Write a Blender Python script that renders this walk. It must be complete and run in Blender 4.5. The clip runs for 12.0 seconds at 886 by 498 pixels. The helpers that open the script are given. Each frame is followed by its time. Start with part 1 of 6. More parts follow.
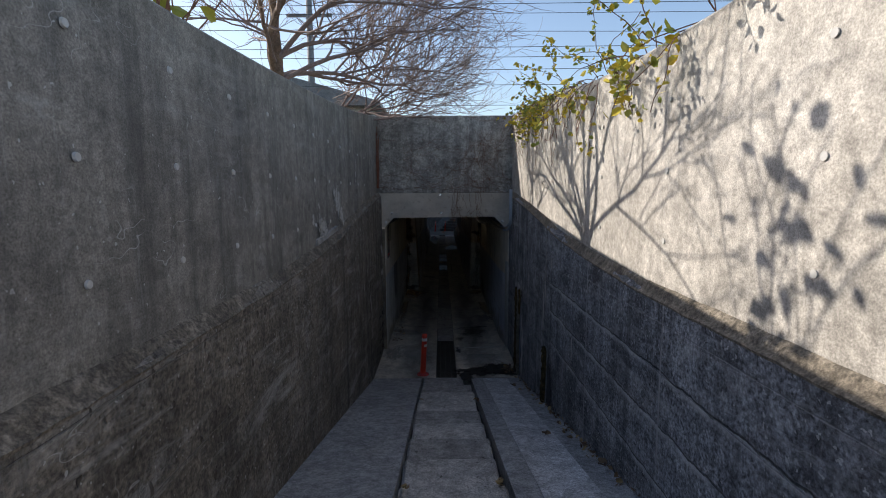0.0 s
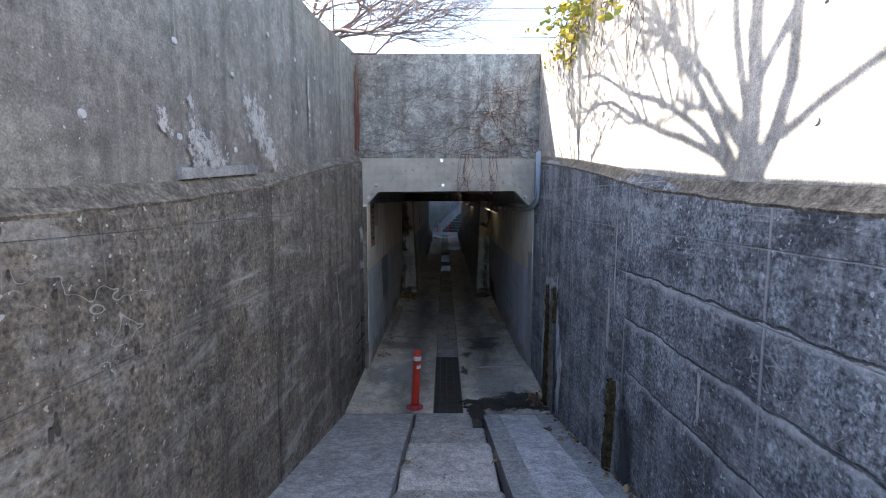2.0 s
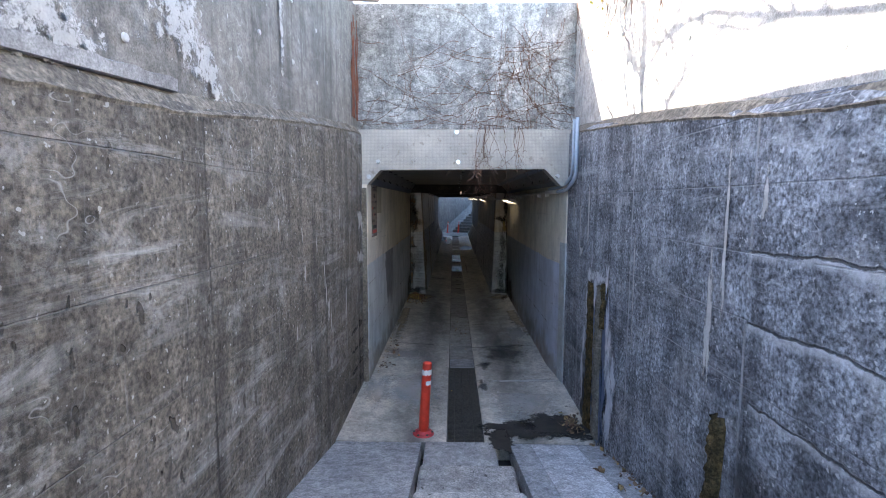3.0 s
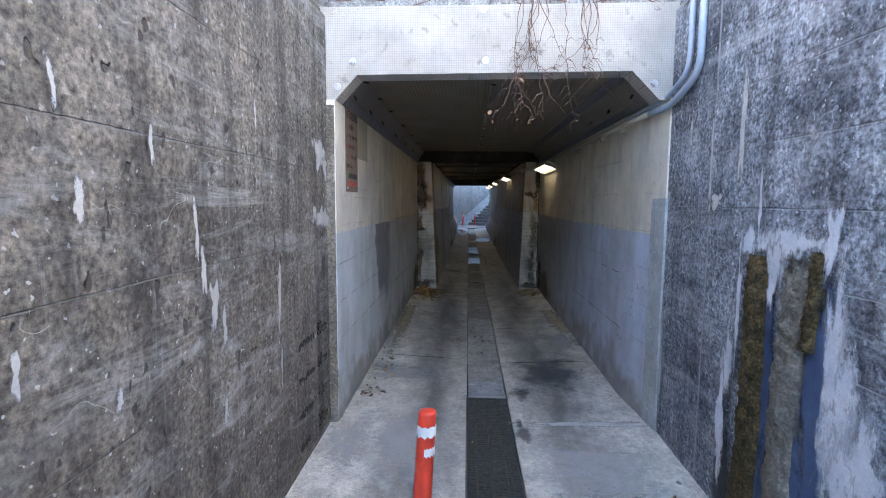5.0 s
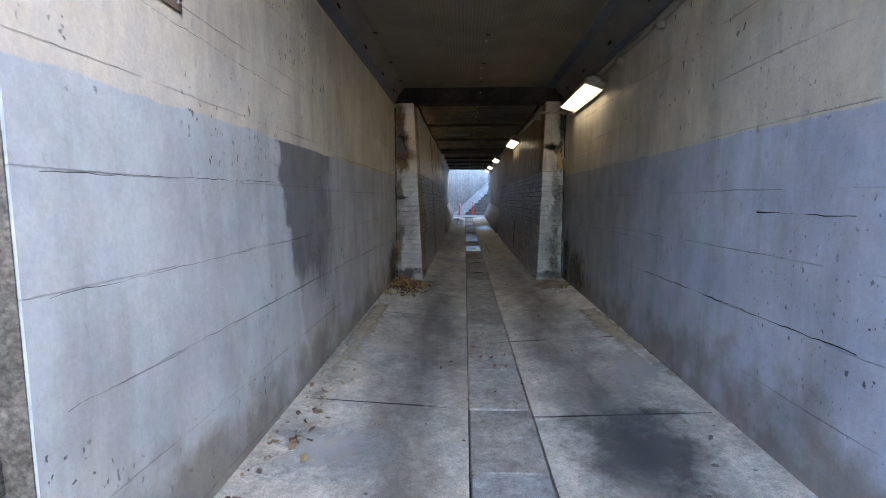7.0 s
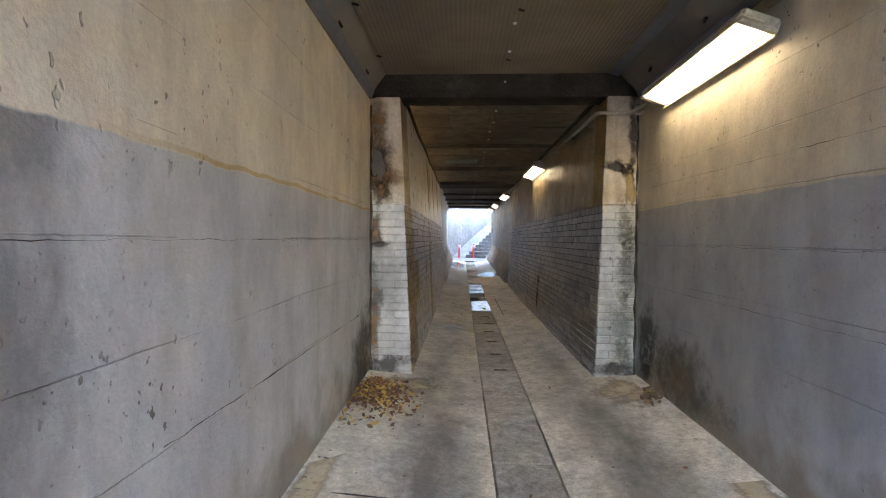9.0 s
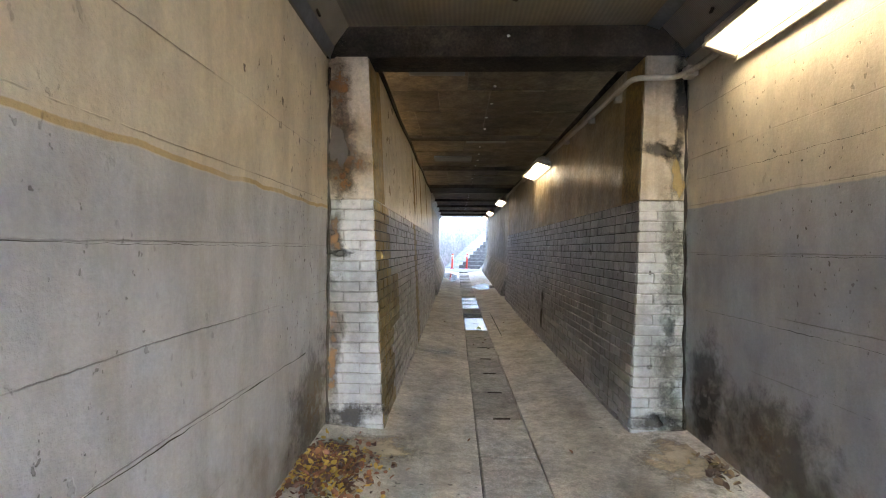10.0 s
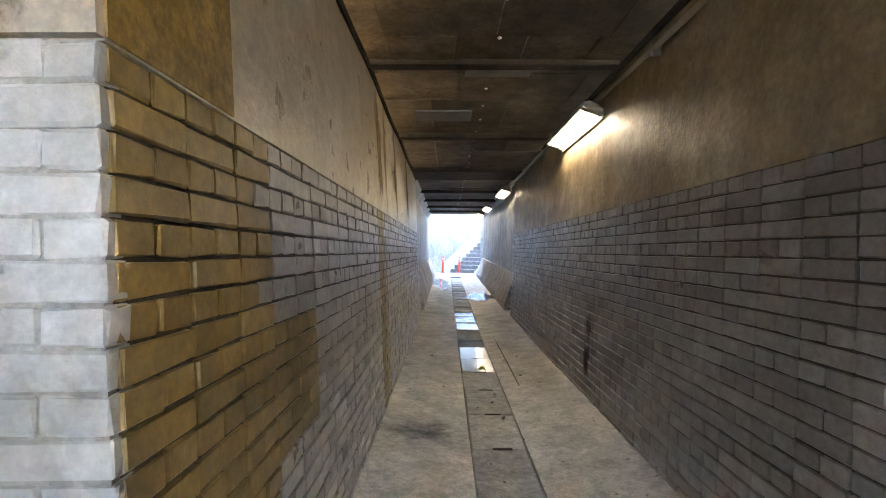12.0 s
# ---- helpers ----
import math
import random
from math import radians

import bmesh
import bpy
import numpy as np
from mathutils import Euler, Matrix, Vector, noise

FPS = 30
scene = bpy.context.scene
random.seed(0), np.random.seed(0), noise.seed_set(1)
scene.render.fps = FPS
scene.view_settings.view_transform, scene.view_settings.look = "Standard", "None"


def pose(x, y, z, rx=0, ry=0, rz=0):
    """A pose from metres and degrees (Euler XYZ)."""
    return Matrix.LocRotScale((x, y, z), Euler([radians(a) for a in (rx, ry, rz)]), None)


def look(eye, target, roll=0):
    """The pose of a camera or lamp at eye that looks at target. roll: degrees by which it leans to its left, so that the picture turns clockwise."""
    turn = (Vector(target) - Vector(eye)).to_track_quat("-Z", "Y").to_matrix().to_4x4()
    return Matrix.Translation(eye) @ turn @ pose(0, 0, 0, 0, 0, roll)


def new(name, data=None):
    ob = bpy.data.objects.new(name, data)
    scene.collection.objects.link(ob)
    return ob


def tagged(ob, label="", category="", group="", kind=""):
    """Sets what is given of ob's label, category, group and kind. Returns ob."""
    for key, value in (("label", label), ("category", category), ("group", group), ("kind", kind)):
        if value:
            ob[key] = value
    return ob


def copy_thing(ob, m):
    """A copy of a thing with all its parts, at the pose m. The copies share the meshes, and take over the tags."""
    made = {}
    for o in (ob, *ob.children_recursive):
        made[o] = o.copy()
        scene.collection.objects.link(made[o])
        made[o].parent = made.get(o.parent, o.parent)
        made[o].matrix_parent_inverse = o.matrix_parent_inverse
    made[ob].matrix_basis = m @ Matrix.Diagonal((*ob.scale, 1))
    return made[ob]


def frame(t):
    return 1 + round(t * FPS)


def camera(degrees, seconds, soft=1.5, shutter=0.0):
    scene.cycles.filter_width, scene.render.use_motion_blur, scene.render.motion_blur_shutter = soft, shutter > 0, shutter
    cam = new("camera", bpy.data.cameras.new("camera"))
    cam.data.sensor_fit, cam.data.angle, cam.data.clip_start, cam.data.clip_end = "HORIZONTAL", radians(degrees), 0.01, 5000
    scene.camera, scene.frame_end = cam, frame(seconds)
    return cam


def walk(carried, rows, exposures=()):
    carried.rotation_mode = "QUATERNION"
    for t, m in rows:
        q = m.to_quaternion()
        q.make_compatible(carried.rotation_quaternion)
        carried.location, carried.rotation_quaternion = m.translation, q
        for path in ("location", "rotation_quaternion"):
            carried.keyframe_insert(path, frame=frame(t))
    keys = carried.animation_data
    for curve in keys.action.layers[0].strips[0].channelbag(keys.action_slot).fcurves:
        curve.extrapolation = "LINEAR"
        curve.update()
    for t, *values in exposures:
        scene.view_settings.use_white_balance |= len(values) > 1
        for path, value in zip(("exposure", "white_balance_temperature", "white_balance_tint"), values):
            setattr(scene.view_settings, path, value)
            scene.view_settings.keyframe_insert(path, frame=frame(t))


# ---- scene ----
cam = camera(85.9, 12.0, 1.0)
PATH = [
    (0, (-0.007, 0.077, 3.041), (0.001, 2.063, 2.805), -0.3),
    (0.5, (-0.019, 0.626, 2.881), (-0.009, 2.614, 2.659), -0.3),
    (1, (0.001, 1.204, 2.768), (0.001, 3.192, 2.546), -0.2),
    (1.5, (-0.005, 1.801, 2.596), (-0.003, 3.79, 2.383), 0.1),
    (2, (0.02, 2.35, 2.467), (0.015, 4.339, 2.259), 0.1),
    (2.5, (-0.041, 2.926, 2.32), (-0.052, 4.915, 2.119), 0.2),
    (3, (-0.054, 3.453, 2.188), (-0.096, 5.444, 1.995), 0.2),
    (5, (-0.107, 5.625, 1.687), (-0.211, 7.612, 1.489), 0.4),
    (5.5, (-0.061, 6.203, 1.498), (-0.169, 8.191, 1.301), 0.4),
    (6, (-0.012, 6.78, 1.34), (-0.115, 8.768, 1.146), 0.4),
    (6.5, (-0.06, 7.37, 1.219), (-0.157, 9.357, 1.019), 0.4),
    (7, (-0.121, 8.079, 1.151), (-0.212, 10.066, 0.943), -0.1),
    (7.5, (-0.176, 8.828, 1.24), (-0.268, 10.819, 1.074), -0.0),
    (9.5, (-0.276, 10.973, 1.207), (-0.346, 12.971, 1.19), 0.5),
    (10, (-0.239, 11.518, 1.201), (-0.293, 13.517, 1.202), 0.4),
    (10.5, (-0.245, 12.066, 1.194), (-0.298, 14.065, 1.206), 0.4),
    (11, (-0.23, 12.636, 1.193), (-0.275, 14.635, 1.209), 0.5),
    (11.5, (-0.267, 13.245, 1.193), (-0.299, 15.245, 1.207), 0.5),
    (12, (-0.253, 13.84, 1.205), (-0.268, 15.84, 1.215), 0.3),
]
EXPOSURES = [(0.0, 0.5, 6550, 12), (1.0, 1.15, 6500, 12), (1.5, 1.85, 6450, 12), (2.0, 2.6, 6450, 12), (2.5, 3.2, 6350, 13), (3.0, 3.6, 6400, 13), (5.0, 4.5, 6500, 13), (5.5, 4.8, 6400, 13), (6.5, 5.3, 6500, 14), (7.0, 5.25, 6650, 14), (7.5, 5.4, 7100, 17), (9.5, 6.75, 7500, 16), (10.5, 6.9, 7000, 15), (12.0, 7.2, 6700, 15)]
walk(cam, [(t, look(eye, target, roll)) for t, eye, target, roll in PATH], EXPOSURES)

# ---- sky and sun ----
SUN_WAY = Vector((1.0, -0.42, -0.58)).normalized()
world = bpy.data.worlds.new("world")
scene.world = world
world.use_nodes = True
sky = world.node_tree.nodes.new("ShaderNodeTexSky")
sky.sky_type = 'NISHITA'
sky.sun_disc = False
sky.sun_elevation = math.asin(-SUN_WAY.z)
sky.sun_rotation = radians(293)
background = world.node_tree.nodes["Background"]
background.inputs["Strength"].default_value = 0.15
world.node_tree.links.new(sky.outputs["Color"], background.inputs["Color"])
sun = new("sun", bpy.data.lights.new("sun", 'SUN'))
sun.data.energy = 4.0
sun.data.angle = radians(0.5)
sun.data.color = (1.0, 0.93, 0.82)
sun.matrix_world = look((-20, 10, 20), Vector((-20, 10, 20)) + SUN_WAY)
LAMP_GLOW = 0.26

# ---- material helpers ----
def fresh(name):
    m = bpy.data.materials.new(name)
    m.use_nodes = True
    t = m.node_tree
    return m, t, t.nodes["Principled BSDF"]


def feed(t, sock, v):
    if isinstance(v, bpy.types.NodeSocket):
        t.links.new(v, sock)
    elif isinstance(v, (tuple, list)) and len(v) == 3 and sock.type == 'RGBA':
        sock.default_value = (*v, 1.0)
    else:
        sock.default_value = v


def calc(t, op, a, b=0.0, c=0.0, clamp=False):
    n = t.nodes.new("ShaderNodeMath")
    n.operation, n.use_clamp = op, clamp
    for i, v in enumerate((a, b, c)):
        feed(t, n.inputs[i], v)
    return n.outputs[0]


def blend(t, fac, a, b, mode='MIX'):
    n = t.nodes.new("ShaderNodeMix")
    n.data_type, n.blend_type = 'RGBA', mode
    feed(t, n.inputs[0], fac)
    feed(t, n.inputs[6], a)
    feed(t, n.inputs[7], b)
    return n.outputs[2]


def place(t, scale=(1, 1, 1)):
    g = t.nodes.new("ShaderNodeNewGeometry")
    n = t.nodes.new("ShaderNodeMapping")
    feed(t, n.inputs["Vector"], g.outputs["Position"])
    n.inputs["Scale"].default_value = scale
    return n.outputs[0]


def height(t):
    g = t.nodes.new("ShaderNodeNewGeometry")
    n = t.nodes.new("ShaderNodeSeparateXYZ")
    feed(t, n.inputs[0], g.outputs["Position"])
    return n.outputs


def fuzz(t, scale, detail=4.0, rough=0.55, stretch=(1, 1, 1), distort=0.0):
    n = t.nodes.new("ShaderNodeTexNoise")
    feed(t, n.inputs["Vector"], place(t, stretch))
    n.inputs["Scale"].default_value = scale
    n.inputs["Detail"].default_value = detail
    n.inputs["Roughness"].default_value = rough
    n.inputs["Distortion"].default_value = distort
    return n.outputs["Fac"]


def cells(t, scale, feature='F1', stretch=(1, 1, 1)):
    n = t.nodes.new("ShaderNodeTexVoronoi")
    n.feature = feature
    feed(t, n.inputs["Vector"], place(t, stretch))
    n.inputs["Scale"].default_value = scale
    return n.outputs["Distance"]


def span(t, v, lo, hi, a=0.0, b=1.0):
    n = t.nodes.new("ShaderNodeMapRange")
    feed(t, n.inputs[0], v)
    for i, x in enumerate((lo, hi, a, b)):
        n.inputs[i + 1].default_value = x
    return n.outputs[0]


def relief(t, bsdf, h, strength=0.3, distance=0.01):
    n = t.nodes.new("ShaderNodeBump")
    n.inputs["Strength"].default_value = strength
    n.inputs["Distance"].default_value = distance
    feed(t, n.inputs["Height"], h)
    feed(t, bsdf.inputs["Normal"], n.outputs[0])


def seam_lines(t, axis, step, offset, width):
    """1 on thin wavering lines every step metres along an axis."""
    v = height(t)[axis]
    v = calc(t, 'ADD', v, span(t, fuzz(t, 1.3, 2), 0, 1, -0.012, 0.012))
    v = calc(t, 'ADD', v, span(t, fuzz(t, 25, 2), 0, 1, -0.003, 0.003))
    f = calc(t, 'FRACT', calc(t, 'DIVIDE', calc(t, 'ADD', v, 100 * step - offset), step))
    d = calc(t, 'MINIMUM', f, calc(t, 'SUBTRACT', 1.0, f))
    return span(t, calc(t, 'MULTIPLY', d, step), width * 0.4, width, 1.0, 0.0)


def worn(name, base, second, stain=None, rough=0.85, grain=90, blotch=1.6, streak=0.0, specks=0.0, speck_colour=(0.62, 0.62, 0.6),
         pits=0.0, seams=None, joints=None, bump=0.35, depth=0.006, tint=0.0, gloss=0.0, cracks=0.0, mottle=0.22, tracks=(), grit=0.32, scuff=0.0, lips=(), sheen=0.5):
    """Weathered mineral surface: blotches, vertical streaks, specks, pits, form seams, hair cracks and fine grain."""
    m, t, b = fresh(name)
    c = blend(t, span(t, fuzz(t, blotch, 6, 0.65), 0.36, 0.64), base, second)
    c = blend(t, 1.0, c, blend(t, span(t, fuzz(t, blotch * 5, 7, 0.72), 0.36, 0.64), (1 - 1.3 * mottle,) * 3, (1 + 1.3 * mottle,) * 3), 'MULTIPLY')
    c = blend(t, 1.0, c, blend(t, span(t, fuzz(t, 26, 6, 0.75), 0.38, 0.62), (1 - mottle,) * 3, (1 + mottle,) * 3), 'MULTIPLY')
    if stain:
        s = calc(t, 'MULTIPLY', span(t, fuzz(t, 1.0, 5, 0.6, (7, 7, 0.5)), 0.5, 0.72), streak)
        c = blend(t, s, c, stain)
    g = fuzz(t, grain, 3, 0.7)
    c = blend(t, 1.0, c, blend(t, span(t, g, 0.32, 0.68), (1 - grit,) * 3, (1 + grit,) * 3), 'MULTIPLY')
    h = calc(t, 'MULTIPLY', g, 0.5)
    h = calc(t, 'ADD', h, fuzz(t, 9, 4, 0.6))
    if specks:
        k = span(t, fuzz(t, 34, 2, 0.5), 0.735 - 0.06 * specks, 0.77 - 0.06 * specks)
        k = calc(t, 'MAXIMUM', k, span(t, fuzz(t, 3.4, 12, 0.82, (1, 1, 1.3)), 0.585 - 0.05 * specks, 0.76 - 0.05 * specks, 0, 0.85))
        k = calc(t, 'MAXIMUM', k, span(t, fuzz(t, 2.0, 8, 0.75, (9, 9, 0.7)), 0.58, 0.8, 0, 0.7))
        w = calc(t, 'ABSOLUTE', calc(t, 'SUBTRACT', fuzz(t, 1.7, 3, 0.6, (1, 1, 1.6)), 0.5))
        k = calc(t, 'MAXIMUM', k, calc(t, 'MULTIPLY', span(t, w, 0.0, 0.0035, 0.8, 0.0), span(t, fuzz(t, 2.6, 3), 0.5, 0.6)))
        k = calc(t, 'MULTIPLY', k, span(t, fuzz(t, 0.9, 3), 0.3, 0.6, 0.35, 1.0))
        c = blend(t, calc(t, 'MULTIPLY', k, 0.75), c, speck_colour)
    if scuff:
        k = span(t, fuzz(t, 2.2, 12, 0.8, (1, 0.5, 3.2), 0.8), 0.5, 0.66)
        k = calc(t, 'MULTIPLY', k, span(t, fuzz(t, 1.1, 4), 0.38, 0.58, 0.15, 1.0))
        c = blend(t, calc(t, 'MULTIPLY', k, scuff), c, speck_colour)
        k = span(t, fuzz(t, 1.0, 6, 0.68, (6, 6, 0.45)), 0.5, 0.7, 0, 0.55)
        c = blend(t, k, c, tuple(0.3 * x for x in second))
    for z0, y_end in lips:
        v = height(t)
        w = calc(t, 'SUBTRACT', v[2], z0)
        w = calc(t, 'ADD', w, span(t, fuzz(t, 3.0, 6, 0.68), 0.3, 0.7, -0.02, 0.02))
        on = span(t, v[1], y_end - 0.02, y_end, 1.0, 0.0)
        pale = calc(t, 'MULTIPLY', calc(t, 'MULTIPLY', span(t, w, -0.05, -0.006, 0, 1), span(t, w, 0.006, 0.012, 1, 0)), span(t, fuzz(t, 4, 6, 0.7), 0.35, 0.6, 0.1, 0.8))
        c = blend(t, calc(t, 'MULTIPLY', pale, on), c, speck_colour)
        dark = calc(t, 'MULTIPLY', span(t, calc(t, 'ABSOLUTE', w), 0.003, 0.009, 1, 0), on)
        c = blend(t, calc(t, 'MULTIPLY', dark, 0.85), c, (0.02, 0.02, 0.02))
        h = calc(t, 'SUBTRACT', h, calc(t, 'MULTIPLY', dark, 2.0))
    if pits:
        k = span(t, fuzz(t, 21, 1, 0.4, (1, 1, 0.55)), 0.77 - 0.1 * pits, 0.8 - 0.1 * pits)
        c = blend(t, calc(t, 'MULTIPLY', k, 0.75), c, (0.05, 0.04, 0.03))
        h = calc(t, 'SUBTRACT', h, calc(t, 'MULTIPLY', k, 1.5))
    for axis, what in ((2, seams), (1, joints)):
        if what:
            k = seam_lines(t, axis, *what[:3])
            k = calc(t, 'MULTIPLY', k, span(t, fuzz(t, 1.1, 3), 0.32, 0.58))
            c = blend(t, calc(t, 'MULTIPLY', k, 0.8), c, what[3])
            h = calc(t, 'SUBTRACT', h, calc(t, 'MULTIPLY', k, 1.4))
    if cracks:
        w = calc(t, 'ABSOLUTE', calc(t, 'SUBTRACT', fuzz(t, cracks, 5, 0.6), 0.5))
        k = calc(t, 'MULTIPLY', span(t, w, 0.0, 0.0022, 1.0, 0.0), span(t, fuzz(t, 0.9, 3), 0.52, 0.58))
        c = blend(t, calc(t, 'MULTIPLY', k, 0.8), c, (0.03, 0.03, 0.03))
        h = calc(t, 'SUBTRACT', h, k)
    for x0, wide, deep in tracks:
        v = calc(t, 'ADD', height(t)[0], span(t, fuzz(t, 1.6, 6, 0.65, (1, 0.3, 1)), 0.3, 0.7, -0.14, 0.14))
        k = span(t, calc(t, 'ABSOLUTE', calc(t, 'SUBTRACT', v, x0)), 0.04, wide, 1.0, 0.0)
        k = calc(t, 'MULTIPLY', k, span(t, fuzz(t, 0.9, 6, 0.65, (2, 0.6, 1)), 0.34, 0.56, 0.45, 1.0))
        k = calc(t, 'MULTIPLY', k, span(t, height(t)[1], 13.5, 16.5, 1.0, 0.3))
        c = blend(t, calc(t, 'MULTIPLY', k, deep), c, (0.075, 0.072, 0.067))
    if tint:
        o = t.nodes.new("ShaderNodeObjectInfo")
        p = t.nodes.new("ShaderNodeNewGeometry")
        r = calc(t, 'FRACT', calc(t, 'ADD', o.outputs["Random"], p.outputs["Random Per Island"]))
        r = span(t, r, 0, 1, 1 - tint, 1 + tint)
        q = t.nodes.new("ShaderNodeCombineColor")
        for i in range(3):
            feed(t, q.inputs[i], r)
        c = blend(t, 1.0, c, q.outputs[0], 'MULTIPLY')
    feed(t, b.inputs["Base Color"], c)
    feed(t, b.inputs["Roughness"], span(t, fuzz(t, 6, 4), 0.3, 0.7, rough - 0.12 - gloss, min(1.0, rough + 0.1)))
    b.inputs["Specular IOR Level"].default_value = sheen
    relief(t, b, h, bump, depth)
    return m


def two_coats(name, upper, upper_b, lower, lower_b, line, seams, grime, rough=0.55, edge=(0.44, 0.29, 0.08), flat=2.2, edged=0.75, turn=None, patched=None):
    """Wall with two coats of paint that meet at the height line, form seams, runs, pits and grime. turn: both coats
    change colour past y0.
    """
    m, t, b = fresh(name)
    z = height(t)[2]
    zz = calc(t, 'ADD', z, span(t, fuzz(t, 3.5, 5), 0.3, 0.7, -0.01, 0.01))
    up = span(t, zz, line - 0.004, line + 0.004)
    tone = span(t, fuzz(t, 1.3, 6, 0.65), 0.36, 0.66)
    c = blend(t, up, blend(t, tone, lower, lower_b), blend(t, tone, upper, upper_b))
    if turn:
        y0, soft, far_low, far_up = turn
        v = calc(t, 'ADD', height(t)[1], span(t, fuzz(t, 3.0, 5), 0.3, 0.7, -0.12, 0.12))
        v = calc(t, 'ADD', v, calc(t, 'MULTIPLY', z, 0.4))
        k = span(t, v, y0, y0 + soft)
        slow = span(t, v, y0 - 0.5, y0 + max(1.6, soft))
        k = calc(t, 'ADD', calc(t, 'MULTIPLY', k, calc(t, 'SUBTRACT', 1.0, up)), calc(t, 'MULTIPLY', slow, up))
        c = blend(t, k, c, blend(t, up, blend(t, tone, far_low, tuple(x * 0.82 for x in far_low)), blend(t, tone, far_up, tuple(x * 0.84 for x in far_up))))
        if patched:
            k = calc(t, 'MULTIPLY', k, calc(t, 'SUBTRACT', 1.0, up))
            w = span(t, fuzz(t, 2.4, 6, 0.65, (1, 1, 0.45)), 0.3, 0.7, -0.22, 0.22)
            k = calc(t, 'MULTIPLY', k, span(t, calc(t, 'ADD', height(t)[1], w), 11.28, 11.48, 0.9, 0.0))
            k = calc(t, 'MULTIPLY', k, span(t, calc(t, 'ADD', z, w), 0.56, 0.74))
            c = blend(t, k, c, patched)
    e = calc(t, 'MULTIPLY', span(t, calc(t, 'ABSOLUTE', calc(t, 'SUBTRACT', zz, line + 0.012)), 0.007, 0.011, 1.0, 0.0), calc(t, 'MULTIPLY', span(t, fuzz(t, 1.4, 3), 0.40, 0.50), span(t, height(t)[1], 11.4, 12.0)))
    c = blend(t, calc(t, 'MULTIPLY', e, edged), c, edge)
    runs = span(t, fuzz(t, 1.0, 6, 0.65, (5, 5, 0.7)), 0.5, 0.75)
    c = blend(t, calc(t, 'MULTIPLY', runs, 0.45), c, grime)
    foot = calc(t, 'MULTIPLY', span(t, calc(t, 'ADD', z, span(t, fuzz(t, 3, 5), 0.3, 0.7, -0.22, 0.22)), 0.12, 0.36, 1.0, 0.0), 0.7)
    c = blend(t, foot, c, (0.22, 0.18, 0.12))
    k = calc(t, 'MULTIPLY', span(t, fuzz(t, 40, 2, 0.5, (1, 1, 0.7)), 0.67, 0.70), span(t, fuzz(t, 1.1, 4), 0.51, 0.63))
    k = calc(t, 'MAXIMUM', k, calc(t, 'MULTIPLY', span(t, fuzz(t, 22, 2, 0.6, (1, 1, 0.6)), 0.685, 0.72), calc(t, 'MULTIPLY', span(t, fuzz(t, 0.8, 3), 0.48, 0.6), span(t, z, line - 0.1, line + 0.2, 0.35, 1.0))))
    c = blend(t, calc(t, 'MULTIPLY', k, 0.8), c, (0.07, 0.055, 0.045))
    s = calc(t, 'MULTIPLY', seam_lines(t, 2, *seams), span(t, fuzz(t, 1.2, 5, 0.65), 0.46, 0.60))
    c = blend(t, calc(t, 'MULTIPLY', s, 0.5), c, (0.12, 0.1, 0.08))
    g = fuzz(t, 70, 3, 0.7)
    c = blend(t, 1.0, c, blend(t, span(t, g, 0.3, 0.7), (0.94, 0.94, 0.94), (1.06, 1.06, 1.06)), 'MULTIPLY')
    c = blend(t, 1.0, c, blend(t, span(t, fuzz(t, 4, 7, 0.7, (1, 1, 0.6)), 0.34, 0.66), (0.8, 0.8, 0.81), (1.13, 1.13, 1.12)), 'MULTIPLY')
    feed(t, b.inputs["Base Color"], c)
    feed(t, b.inputs["Roughness"], span(t, fuzz(t, 5, 4), 0.3, 0.7, rough - 0.1, rough + 0.2))
    h = calc(t, 'ADD', calc(t, 'MULTIPLY', g, 0.25), calc(t, 'MULTIPLY', fuzz(t, 5, 5, 0.6), 1.4))
    h = calc(t, 'SUBTRACT', h, calc(t, 'MULTIPLY', k, 0.9))
    h = calc(t, 'SUBTRACT', h, calc(t, 'MULTIPLY', s, 1.2))
    relief(t, b, h, 0.4 * flat, 0.008)
    return m


def plain(name, colour, rough=0.6, metal=0.0, vary=0.12, bump=0.1, scale=40):
    m, t, b = fresh(name)
    f = fuzz(t, scale, 4, 0.6)
    lo, hi = tuple(max(0.0, x * (1 - vary)) for x in colour), tuple(x * (1 + vary) for x in colour)
    c = blend(t, span(t, f, 0.3, 0.7), lo, hi)
    o = t.nodes.new("ShaderNodeObjectInfo")
    feed(t, b.inputs["Base Color"], c)
    feed(t, b.inputs["Roughness"], span(t, fuzz(t, 12, 3), 0.3, 0.7, max(0.03, rough - 0.1), min(1, rough + 0.1)))
    b.inputs["Metallic"].default_value = metal
    if bump:
        relief(t, b, f, bump, 0.003)
    return m


